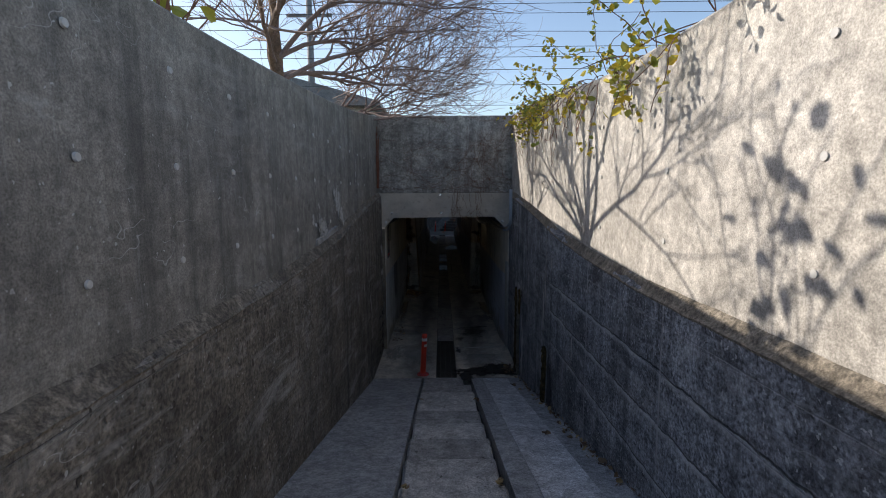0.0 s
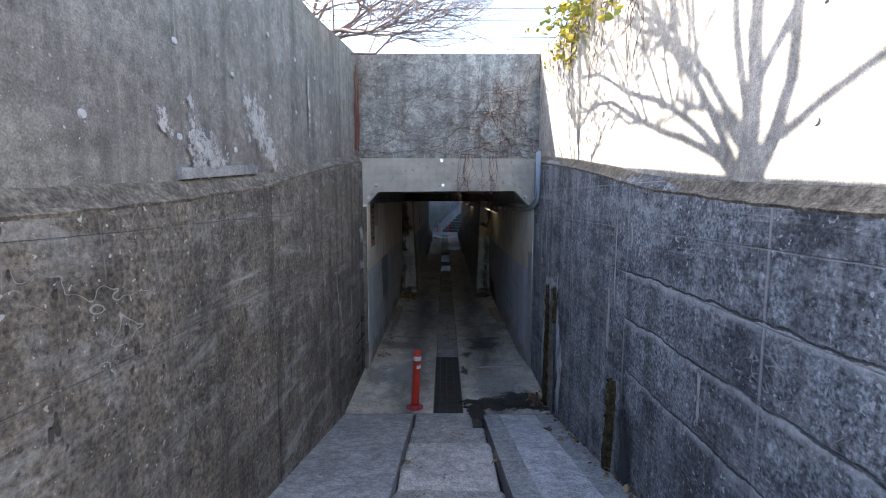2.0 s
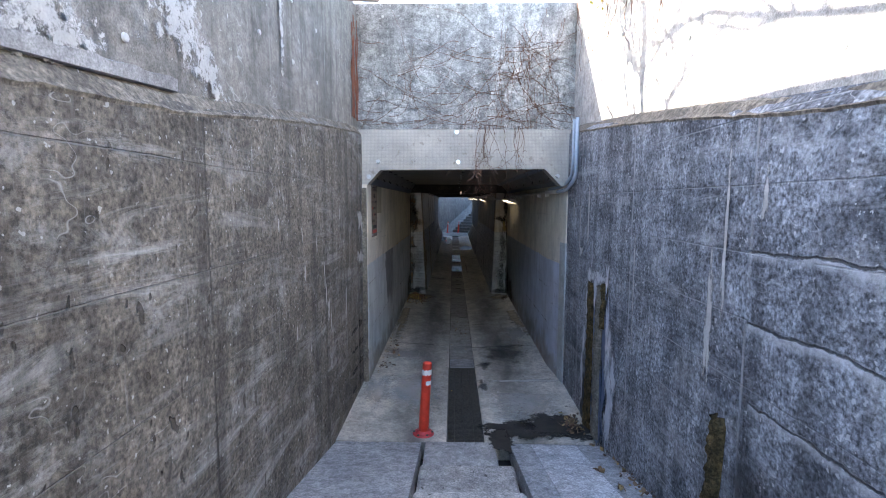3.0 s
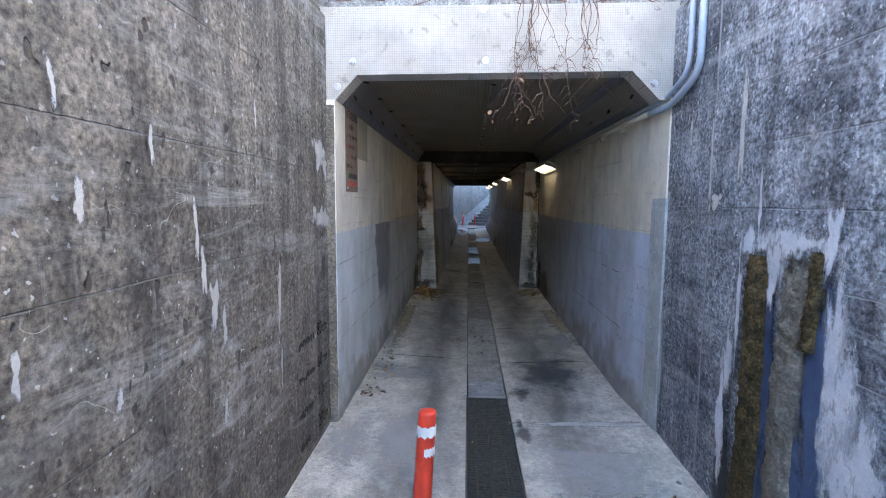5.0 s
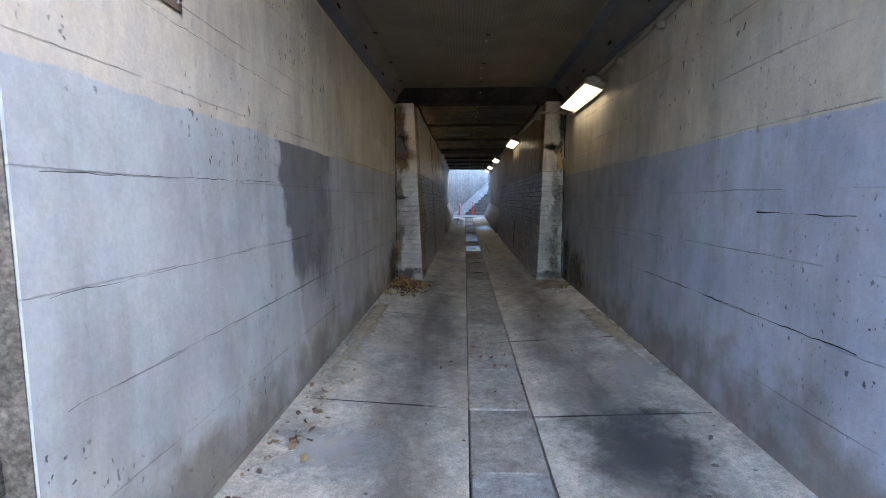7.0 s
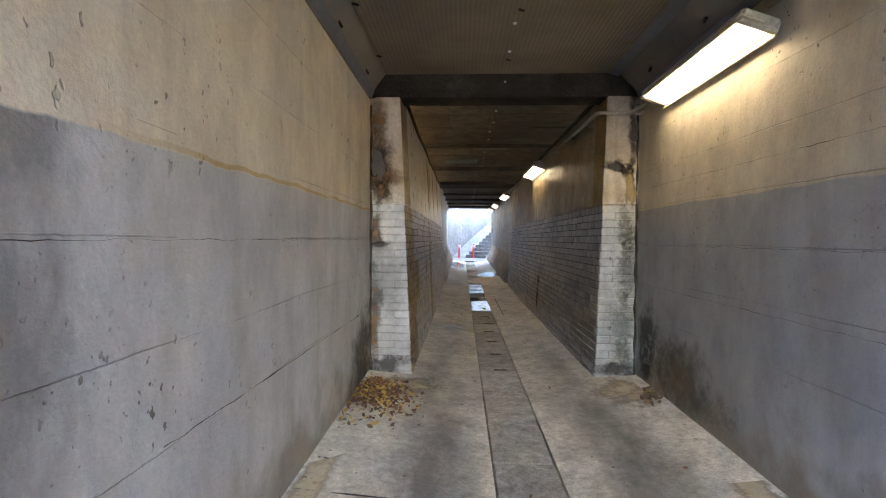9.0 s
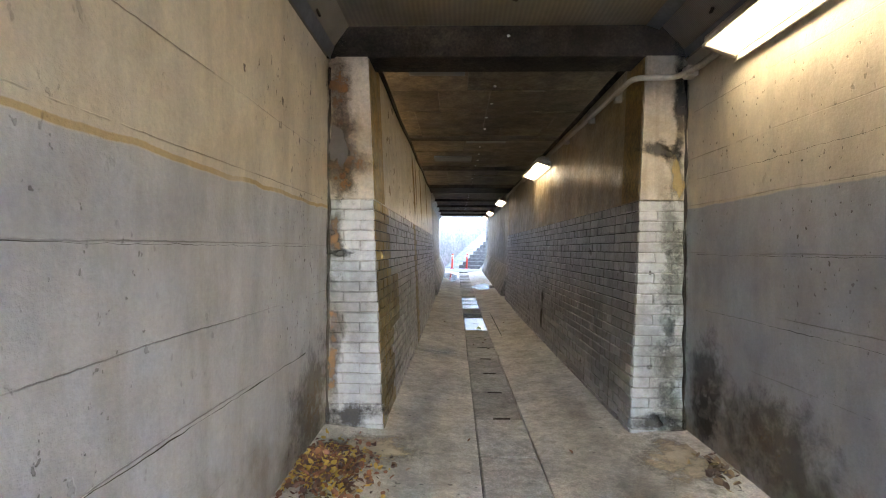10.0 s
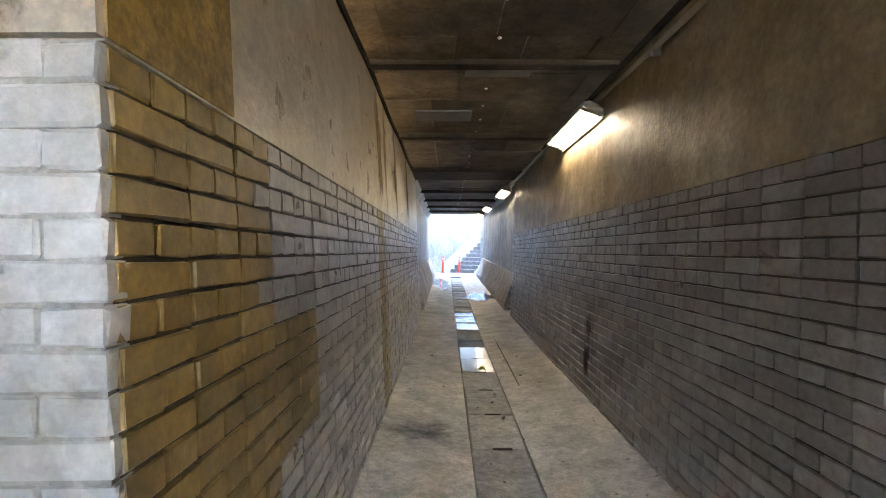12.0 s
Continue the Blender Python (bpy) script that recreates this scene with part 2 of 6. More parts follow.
def ribbed(name, colour, pitch, rough=0.5, metal=0.0, axis=1, net=False):
    """Sheet with fine ribs (or a square net) of the given pitch."""
    m, t, b = fresh(name)
    v = height(t)
    f = calc(t, 'PINGPONG', v[axis], pitch / 2)
    f = calc(t, 'DIVIDE', f, pitch / 2)
    if net:
        f2 = calc(t, 'DIVIDE', calc(t, 'PINGPONG', v[2], pitch / 2), pitch / 2)
        f = calc(t, 'MAXIMUM', span(t, f, 0.62, 0.85), span(t, f2, 0.62, 0.85))
    dirt = span(t, fuzz(t, 2.2, 6, 0.65), 0.35, 0.7)
    c = blend(t, dirt, colour, tuple(x * 0.62 for x in colour))
    c = blend(t, calc(t, 'MULTIPLY', f, 0.35), c, tuple(x * 0.35 for x in colour))
    c = blend(t, calc(t, 'MULTIPLY', span(t, fuzz(t, 14, 4), 0.62, 0.72), 0.5), c, (0.2, 0.16, 0.12))
    feed(t, b.inputs["Base Color"], c)
    b.inputs["Roughness"].default_value = rough
    b.inputs["Metallic"].default_value = metal
    relief(t, b, f, 0.5, 0.004)
    return m


def glow(name, colour, strength):
    m, t, b = fresh(name)
    b.inputs["Base Color"].default_value = (0.8, 0.8, 0.78, 1)
    b.inputs["Emission Color"].default_value = (*colour, 1)
    b.inputs["Emission Strength"].default_value = strength
    return m


# ---- materials ----
M_WALL_L = worn("old_concrete_brown", (0.195, 0.169, 0.136), (0.10, 0.087, 0.07), (0.042, 0.039, 0.035), streak=0.7, specks=1.0, mottle=0.24, pits=0.5, seams=(0.46, 0.05, 0.004, (0.24, 0.225, 0.2)), joints=(20, 5.5, 0.010, (0.05, 0.046, 0.041)), grain=48, grit=0.66, scuff=0.5, bump=1.0, depth=0.012)
# the blue cast of skylight on the shaded east wall is in this colour
M_WALL_R = worn("old_concrete_skylit", (0.265, 0.282, 0.31), (0.078, 0.085, 0.099), (0.03, 0.033, 0.04), streak=0.75, specks=1.3, speck_colour=(0.66, 0.67, 0.69), mottle=0.26, blotch=2.2, scuff=0.42, grit=0.75, lips=((1.985, 5.62), (1.66, 5.6), (1.30, 5.55)), seams=(0.305, 0.14, 0.005, (0.3, 0.3, 0.31)), joints=(1.42, 5.6, 0.014, (0.4, 0.4, 0.41)), grain=52, bump=0.9, depth=0.011)
# upper lifts: shade darkens the west colour, sun lightens the east one
M_WALL_UP = worn("upper_concrete_shaded", (0.255, 0.235, 0.205), (0.175, 0.162, 0.143), (0.10, 0.094, 0.086), streak=0.9, specks=0.5, grain=120, mottle=0.2, grit=0.36, scuff=0.18)
M_WALL_UP_R = worn("upper_concrete_sunlit", (0.46, 0.43, 0.39), (0.36, 0.335, 0.30), (0.27, 0.25, 0.22), streak=0.4, pits=0.0, grain=120)
M_HEAD = worn("headwall_concrete", (0.42, 0.415, 0.40), (0.24, 0.238, 0.235), (0.11, 0.11, 0.108), streak=0.6, specks=1.2, grain=80, grit=0.5, mottle=0.3, scuff=0.5)
M_RAMP = worn("ramp_concrete", (0.36, 0.36, 0.362), (0.26, 0.26, 0.265), rough=0.9, specks=0.5, grit=0.42, grain=85, bump=0.6, blotch=2.5)
M_STRIP = worn("exposed_aggregate", (0.54, 0.54, 0.55), (0.40, 0.40, 0.41), rough=0.9, grit=0.5, grain=75, bump=1.0, depth=0.01, specks=1.1)
M_STEP = worn("step_concrete", (0.48, 0.455, 0.43), (0.32, 0.305, 0.29), rough=0.9, grit=0.45, grain=80, bump=0.7, pits=0.4, tint=0.2)
M_FLOOR = worn("floor_concrete", (0.56, 0.515, 0.44), (0.40, 0.365, 0.305), (0.1, 0.098, 0.09), streak=0.0, rough=0.7, grain=120, grit=0.24, mottle=0.2, blotch=1.1, bump=0.6, cracks=0.9, pits=0.15, tracks=((0.66, 0.36, 0.85), (-0.42, 0.36, 0.8)))
M_WET = plain("wet_cover_concrete", (0.30, 0.29, 0.27), 0.14, 0.0, 0.25, 0.08)
M_COVER = worn("drain_cover_concrete", (0.36, 0.335, 0.295), (0.27, 0.25, 0.22), rough=0.75, grain=130, bump=0.4, tint=0.2)
M_SEAM = worn("brown_seam_mortar", (0.22, 0.19, 0.15), (0.12, 0.103, 0.08), (0.06, 0.053, 0.04), streak=0.5, rough=0.9, grain=70, grit=0.5)
M_PLUG = plain("pale_mortar_plug", (0.5, 0.49, 0.47), 0.85)
# near-black stand-in for the shade in gaps between steps and covers
M_GAP_SHADE = worn("recess_shade", (0.03, 0.028, 0.025), (0.015, 0.014, 0.013), rough=0.95)
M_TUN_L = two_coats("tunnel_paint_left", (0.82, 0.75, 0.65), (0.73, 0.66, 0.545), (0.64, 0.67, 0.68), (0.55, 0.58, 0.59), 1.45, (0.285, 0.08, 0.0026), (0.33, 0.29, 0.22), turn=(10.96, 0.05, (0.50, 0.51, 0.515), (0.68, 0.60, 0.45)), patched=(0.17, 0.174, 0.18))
# east coats dim inwards: daylight fading from the mouth is put into the colours
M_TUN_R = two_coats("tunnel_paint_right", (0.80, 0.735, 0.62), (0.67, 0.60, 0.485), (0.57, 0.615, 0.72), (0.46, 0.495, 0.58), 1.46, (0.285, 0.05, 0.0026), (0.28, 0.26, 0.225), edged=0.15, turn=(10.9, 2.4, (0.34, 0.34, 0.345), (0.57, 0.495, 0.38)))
M_BRICK = worn("grey_painted_brick", (0.31, 0.288, 0.266), (0.235, 0.217, 0.2), (0.14, 0.115, 0.085), streak=0.1, rough=0.31, grain=45, grit=0.1, bump=0.5, depth=0.01, tint=0.24, gloss=-0.08, mottle=0.12)
M_BRICK_OCHRE = worn("ochre_stained_brick", (0.27, 0.18, 0.055), (0.16, 0.11, 0.042), (0.12, 0.1, 0.06), streak=0.25, rough=0.45, grain=50, grit=0.1, bump=0.4, tint=0.2, mottle=0.16, gloss=-0.05)
M_BRICK_WHITE = worn("white_painted_brick", (0.48, 0.465, 0.44), (0.34, 0.32, 0.285), (0.30, 0.25, 0.17), streak=0.3, rough=0.5, grain=40, grit=0.08, bump=0.5, depth=0.012, tint=0.08, pits=0.2, mottle=0.07)
M_MORTAR = worn("dirty_mortar", (0.075, 0.066, 0.053), (0.045, 0.04, 0.033), rough=0.9)
M_PLASTER = worn("glossy_brown_plaster", (0.40, 0.315, 0.195), (0.26, 0.20, 0.122), (0.15, 0.115, 0.072), streak=0.35, rough=0.46, grain=35, grit=0.08, blotch=0.9, bump=0.36, depth=0.025, gloss=0.04, mottle=0.18)
M_PLASTER_PALE = worn("glossy_pale_plaster", (0.56, 0.50, 0.40), (0.44, 0.38, 0.29), (0.34, 0.23, 0.09), streak=0.16, rough=0.36, grain=35, grit=0.06, blotch=0.8, bump=0.38, depth=0.025, gloss=0.0, mottle=0.12)
M_PIER_TOP = worn("flaking_pier_render", (0.54, 0.475, 0.385), (0.42, 0.335, 0.23), (0.09, 0.05, 0.03), streak=0.45, rough=0.55, grain=50, grit=0.1, bump=0.5, blotch=2.4, mottle=0.1)
M_BEAM = ribbed("white_net_panel", (0.68, 0.635, 0.57), 0.016, 0.75, 0.0, 0, True)
M_CEIL = ribbed("brown_ribbed_panel", (0.25, 0.205, 0.145), 0.03, 0.6, 0.0, 0)
M_HAUNCH = ribbed("grey_ribbed_panel", (0.26, 0.235, 0.195), 0.012, 0.55, 0.0, 1)
M_PLATE = worn("sooty_ceiling_plate", (0.125, 0.102, 0.068), (0.06, 0.05, 0.036), (0.04, 0.033, 0.025), streak=0.3, rough=0.7, grain=70, grit=0.14, blotch=1.4, tint=0.3, mottle=0.24, sheen=0.2)
M_SOOT = worn("sooty_beam", (0.06, 0.048, 0.035), (0.028, 0.023, 0.018), rough=0.85, grain=60, sheen=0.15)
M_ANGLE = plain("grey_metal_strip", (0.16, 0.17, 0.19), 0.55, 0.3)
M_PIPE = plain("grey_painted_pipe", (0.48, 0.43, 0.35), 0.5, 0.0, 0.15)
M_PIPE_BLUE = plain("blue_grey_pipe", (0.40, 0.46, 0.54), 0.4, 0.1, 0.1)
M_LAMP_BODY = plain("cream_lamp_body", (0.50, 0.45, 0.36), 0.5, 0.0, 0.2)
M_LAMP = glow("lit_lamp_glass", (1.0, 0.87, 0.62), LAMP_GLOW)
M_GALV = worn("galvanised_sheet", (0.46, 0.48, 0.48), (0.34, 0.36, 0.36), (0.13, 0.10, 0.075), streak=0.7, rough=0.5, bump=0.2, grit=0.1, mottle=0.12)
M_BOLT = plain("bolt_steel", (0.62, 0.63, 0.64), 0.3, 0.9, 0.1)
M_RED = plain("orange_red_plastic", (0.62, 0.05, 0.025), 0.45, 0.0, 0.15, 0.1, 18)
M_RED_DIRT = plain("red_plastic_base", (0.45, 0.045, 0.05), 0.6, 0.0, 0.25, 0.1, 18)
M_WHITE = plain("white_reflective_tape", (0.75, 0.75, 0.74), 0.4, 0.0, 0.1)
M_GRATE = plain("dark_steel_grate", (0.09, 0.083, 0.073), 0.55, 0.4, 0.35)
M_SIGN = plain("brown_sign_board", (0.21, 0.15, 0.11), 0.6, 0.0, 0.25, 0.1, 15)
M_SIGN_RED = plain("sign_red", (0.50, 0.06, 0.045), 0.6)
M_SIGN_DARK = plain("sign_dark_lettering", (0.035, 0.03, 0.03), 0.7)
M_SIGN_GREEN = plain("sign_green", (0.05, 0.28, 0.14), 0.6)
M_SIGN_PALE = plain("sign_pale_board", (0.40, 0.35, 0.24), 0.6)
M_MOSS = worn("dry_moss", (0.13, 0.092, 0.042), (0.035, 0.029, 0.014), rough=0.95, grain=70, grit=0.6, blotch=16, bump=1.0, depth=0.03, sheen=0.2)
M_PALE = worn("pale_worn_concrete", (0.36, 0.35, 0.34), (0.24, 0.235, 0.23), rough=0.9, grain=160, pits=0.3)
M_BARK = worn("grey_brown_bark", (0.20, 0.13, 0.085), (0.11, 0.08, 0.06), rough=0.9, grain=50)
M_TWIG = plain("reddish_twig", (0.22, 0.165, 0.15), 0.8, 0.0, 0.3)
M_VINE = plain("dry_vine", (0.16, 0.085, 0.06), 0.85, 0.0, 0.3)
M_SOIL = worn("bank_soil", (0.14, 0.12, 0.07), (0.09, 0.08, 0.05), rough=0.95, grain=30)
M_FAR = worn("sunlit_far_concrete", (0.20, 0.20, 0.19), (0.14, 0.145, 0.14), (0.09, 0.09, 0.09), streak=0.5, rough=0.9)
M_ROOF = worn("grey_roof_metal", (0.20, 0.205, 0.21), (0.15, 0.155, 0.16), rough=0.5)
M_WIRE = plain("dark_wire", (0.03, 0.03, 0.035), 0.5)


def leaf_material(name, a, b2, third=None):
    m, t, b = fresh(name)
    g = t.nodes.new("ShaderNodeNewGeometry")
    r = g.outputs["Random Per Island"]
    c = blend(t, span(t, r, 0.15, 0.8), a, b2)
    if third:
        c = blend(t, span(t, calc(t, 'FRACT', calc(t, 'MULTIPLY', r, 7.3)), 0.7, 0.75), c, third)
    c = blend(t, 1.0, c, blend(t, fuzz(t, 60, 3), (0.8, 0.8, 0.8), (1.2, 1.2, 1.2)), 'MULTIPLY')
    feed(t, b.inputs["Base Color"], c)
    b.inputs["Roughness"].default_value = 0.55
    return m


M_LEAF = leaf_material("yellow_green_leaf", (0.62, 0.45, 0.03), (0.24, 0.27, 0.04))
M_DEAD_A = leaf_material("fallen_leaf_brown", (0.055, 0.02, 0.014), (0.22, 0.085, 0.035), (0.50, 0.33, 0.07))
M_DEAD_B = leaf_material("fallen_leaf_tan", (0.22, 0.14, 0.075), (0.08, 0.045, 0.028), (0.34, 0.24, 0.11))


def ragged(name, colour, second, most=0.9, grain=14.0, rough=0.85, stretch=(1, 1, 1), crisp=0.75, solid=1.2):
    """Thin deposit that breaks up towards its edge."""
    m, t, b = fresh(name)
    c = blend(t, span(t, fuzz(t, 7, 5, 0.65), 0.35, 0.65), colour, second)
    c = blend(t, 1.0, c, blend(t, fuzz(t, 110, 3), (0.75, 0.75, 0.75), (1.25, 1.25, 1.25)), 'MULTIPLY')
    feed(t, b.inputs["Base Color"], c)
    b.inputs["Roughness"].default_value = rough
    at = t.nodes.new("ShaderNodeAttribute")
    at.attribute_name = "fade"
    n = span(t, fuzz(t, grain, 10, 0.78, stretch), 0.28, 0.72, -1.05, 0.45)
    a = span(t, calc(t, 'ADD', calc(t, 'MULTIPLY', at.outputs["Fac"], solid), n), 0.0, crisp, 0.0, most)
    feed(t, b.inputs["Alpha"], a)
    return m


R_LIME = ragged("ragged_lime", (0.60, 0.585, 0.56), (0.44, 0.43, 0.41), 0.9, 22, stretch=(1, 1, 0.5), crisp=0.5, solid=1.15)
R_FLAKE = ragged("ragged_flaking_lime", (0.52, 0.505, 0.48), (0.40, 0.39, 0.37), 0.95, 19, crisp=0.22, solid=0.62)
R_CRUST = ragged("ragged_lime_crust", (0.68, 0.69, 0.71), (0.46, 0.48, 0.52), 0.92, 24, stretch=(1, 1, 0.4), crisp=0.6, solid=1.2)
R_WET = ragged("ragged_wet_blue_film", (0.035, 0.06, 0.13), (0.075, 0.12, 0.22), 0.92, 5, 0.4, stretch=(1, 1, 0.3), crisp=0.6)
M_LEDGE = worn("ledge_dirt", (0.22, 0.19, 0.15), (0.11, 0.093, 0.072), rough=0.95, grain=60, grit=0.5, mottle=0.3, blotch=4, bump=1.0, depth=0.015)
R_INK = ragged("ragged_black_ink", (0.028, 0.027, 0.026), (0.05, 0.048, 0.045), 0.85, 30, crisp=0.6)


def faded(name, colour, low, high):
    """Worn stencil paint that lets the wall show through."""
    m, t, b = fresh(name)
    feed(t, b.inputs["Base Color"], colour)
    b.inputs["Roughness"].default_value = 0.85
    feed(t, b.inputs["Alpha"], span(t, fuzz(t, 42, 8, 0.78), 0.36, 0.62, low, high))
    return m


M_INK = faded("worn_black_stencil", (0.03, 0.029, 0.027), 0.35, 0.95)
M_INK_FAINT = faded("nearly_gone_stencil", (0.035, 0.033, 0.03), 0.0, 0.7)
R_SMOKE = ragged("ragged_brown_scorch", (0.27, 0.145, 0.055), (0.12, 0.066, 0.03), 0.85, 6, crisp=1.0)
R_SOOT = ragged("ragged_black_grime", (0.05, 0.042, 0.035), (0.09, 0.075, 0.06), 0.85, 9, crisp=0.8)
R_STAINED = ragged("ragged_grey_grime", (0.34, 0.30, 0.25), (0.24, 0.21, 0.17), 0.35, 7, crisp=0.9)
R_BARE = ragged("ragged_bare_concrete", (0.105, 0.095, 0.088), (0.06, 0.054, 0.05), 1.0, 5, crisp=0.12)
R_OCHRE = ragged("ragged_ochre", (0.42, 0.29, 0.11), (0.26, 0.175, 0.065), 0.85, 6, stretch=(1, 1, 0.3))
R_BROWN = ragged("ragged_brown_damp", (0.24, 0.18, 0.10), (0.16, 0.125, 0.075), 0.65, 7, crisp=0.9)
R_PALE = ragged("ragged_pale_cement", (0.52, 0.50, 0.47), (0.40, 0.385, 0.36), 0.5, 22)
R_SAND = ragged("ragged_tan_sand", (0.52, 0.43, 0.30), (0.40, 0.33, 0.23), 0.85, 9, 0.95, crisp=0.9)
R_CEMENT = ragged("ragged_cement_seam", (0.60, 0.585, 0.55), (0.44, 0.43, 0.40), 0.9, 18, crisp=0.5)
R_SILT = ragged("ragged_wet_silt", (0.02, 0.018, 0.016), (0.04, 0.035, 0.03), 1.0, 7, crisp=0.3)
R_FILM = ragged("ragged_worn_film", (0.07, 0.07, 0.068), (0.11, 0.108, 0.104), 0.65, 5)
R_DAMP = ragged("ragged_damp_wall", (0.035, 0.037, 0.042), (0.055, 0.058, 0.066), 0.85, 5, stretch=(1, 1, 0.3))
R_MOIST = ragged("ragged_damp_floor", (0.10, 0.095, 0.085), (0.16, 0.15, 0.135), 0.7, 9, 0.22, crisp=1.0, solid=1.0)
R_WATER = ragged("ragged_water", (0.14, 0.135, 0.125), (0.18, 0.175, 0.165), 0.9, 6, 0.06, crisp=0.3)
R_MOSS = ragged("ragged_green_mould", (0.19, 0.18, 0.105), (0.13, 0.115, 0.075), 0.62, 16, crisp=0.9)

# ---- mesh helpers ----
def mesh_object(name, bm, material, parent=None, label="", smooth=False):
    me = bpy.data.meshes.new(name)
    bmesh.ops.recalc_face_normals(bm, faces=bm.faces)
    bm.to_mesh(me)
    bm.free()
    if smooth:
        me.shade_smooth()
    for mt in (material if isinstance(material, (list, tuple)) else (material,)):
        me.materials.append(mt)
    ob = new(name, me)
    if parent:
        ob.parent = parent
    if label:
        tagged(ob, label)
    return ob


def part(name, bm, material, parent, label="", smooth=False):
    return mesh_object(name, bm, material, parent, label, smooth)


def empty(name, at=(0, 0, 0)):
    ob = new(name)
    ob.location = at
    return ob


def add_box(bm, lo, hi, bevel=0.0, m=None):
    c = [(a + b) / 2 for a, b in zip(lo, hi)]
    s = [abs(b - a) for a, b in zip(lo, hi)]
    r = bmesh.ops.create_cube(bm, size=1.0, matrix=(m or Matrix()) @ Matrix.Translation(c) @ Matrix.Diagonal((*s, 1)))
    if bevel:
        es = list({e for v in r["verts"] for e in v.link_edges})
        bmesh.ops.bevel(bm, geom=es, offset=bevel, segments=1, affect='EDGES')


def box(lo, hi, bevel=0.0):
    bm = bmesh.new()
    add_box(bm, lo, hi, bevel)
    return bm


def add_loft(bm, sections, closed=True, caps=True):
    rings = [[bm.verts.new(p) for p in s] for s in sections]
    n = len(rings[0])
    for a, b in zip(rings, rings[1:]):
        for i in range(n if closed else n - 1):
            j = (i + 1) % n
            bm.faces.new((a[i], a[j], b[j], b[i]))
    if caps and closed:
        bm.faces.new(rings[0])
        bm.faces.new(rings[-1])
    return rings


def loft(sections, closed=True, caps=True):
    bm = bmesh.new()
    add_loft(bm, sections, closed, caps)
    return bm


def add_tube(bm, path, radii, sides=8):
    path = [Vector(p) for p in path]
    if not isinstance(radii, (list, tuple)):
        radii = [radii] * len(path)
    up = None
    secs = []
    for i, p in enumerate(path):
        d = (path[min(i + 1, len(path) - 1)] - path[max(i - 1, 0)]).normalized()
        if up is None:
            up = d.orthogonal().normalized()
        up = (up - d * up.dot(d))
        up = up.normalized() if up.length > 1e-5 else d.orthogonal().normalized()
        w = d.cross(up)
        secs.append([p + (up * math.cos(a) + w * math.sin(a)) * radii[i] for a in (2 * math.pi * k / sides for k in range(sides))])
    add_loft(bm, secs)


def tube(path, radii, sides=8):
    bm = bmesh.new()
    add_tube(bm, path, radii, sides)
    return bm


def bend(points, r=0.06, n=4):
    """Path with rounded corners."""
    pts = [Vector(p) for p in points]
    out = [pts[0]]
    for a, b, c in zip(pts, pts[1:], pts[2:]):
        u, v = (a - b), (c - b)
        q = min(r, u.length * 0.45, v.length * 0.45)
        p0, p2 = b + u.normalized() * q, b + v.normalized() * q
        for k in range(n + 1):
            f = k / n
            out.append(p0 * (1 - f) ** 2 + b * 2 * f * (1 - f) + p2 * f * f)
    return out + [pts[-1]]


def along(table, y):
    ys = [a for a, _ in table]
    return float(np.interp(y, ys, [b for _, b in table]))


def blot(name, origin, u, v, outline, material, lift=0.004, seed=1, rough=0.15, steps=36):
    """Irregular thin patch on a surface. u, v: its half axes in metres; it fades towards its outline."""
    rnd = random.Random(seed)
    origin, u, v = Vector(origin), Vector(u), Vector(v)
    n = u.cross(v).normalized()
    ph = [rnd.uniform(0, 6.28) for _ in range(6)]
    bm = bmesh.new()
    fade = bm.verts.layers.float.new("fade")
    rings = []
    for f, w in ((1.25, 0.0), (0.95, 0.35), (0.6, 0.75), (0.25, 1.0)):
        ring = []
        for k in range(steps):
            a = 2 * math.pi * k / steps
            r = f * outline(a) * (1 + rough * sum(math.sin((j + 2) * a + ph[j]) / (1 + 0.4 * j) for j in range(6)) * 0.5)
            p = bm.verts.new(origin + n * lift + u * math.cos(a) * r + v * math.sin(a) * r)
            p[fade] = w
            ring.append(p)
        rings.append(ring)
    for a, b in zip(rings, rings[1:]):
        for k in range(steps):
            j = (k + 1) % steps
            bm.faces.new((a[k], a[j], b[j], b[k]))
    bm.faces.new(rings[-1])
    return mesh_object(name, bm, material)


def disc(a):
    return 1.0


# ---- the plan ----
Y_PORTAL, Y_PIER, Y_GAP, Y_THIRD, Y_EXIT = 9.06, 14.54, 22.10, 22.60, 31.0
XL, XR = -1.12, 1.275           # trench walls
TL, TR = -1.06, 1.20            # first stretch of the tunnel
Z_WALL, Z_CEIL = 2.40, 2.61
SLOPE, Y_FOOT = 0.227, 7.62
LEDGE = [(-7, 2.44), (1.3, 2.46), (3.2, 2.475), (4.3, 2.53), (5.4, 2.62), (6.2, 2.74), (7.2, 2.87), (8.7, 3.03), (9.06, 3.05), (9.5, 3.08)]
TOP_L = [(-7, 3.80), (2.2, 3.83), (3.7, 3.91), (5.5, 4.04), (7.1, 4.19), (8.8, 4.41), (9.6, 4.47)]
TOP_R = [(-7, 3.88), (2.5, 3.92), (3.6, 3.95), (4.4, 4.01), (5.8, 4.19), (7.5, 4.33), (9.1, 4.47), (9.6, 4.50)]


def ramp_z(y):
    return max(0.0, (Y_FOOT - y) * SLOPE)


def rise(y):
    return float(np.interp(y, [20, 31, 34], [0.0, 0.26, 0.30]))


def side_z(y):
    return float(np.interp(y, [7.6, 9.5, 14.5, 31], [0.015, 0.04, 0.095, 0.095]))


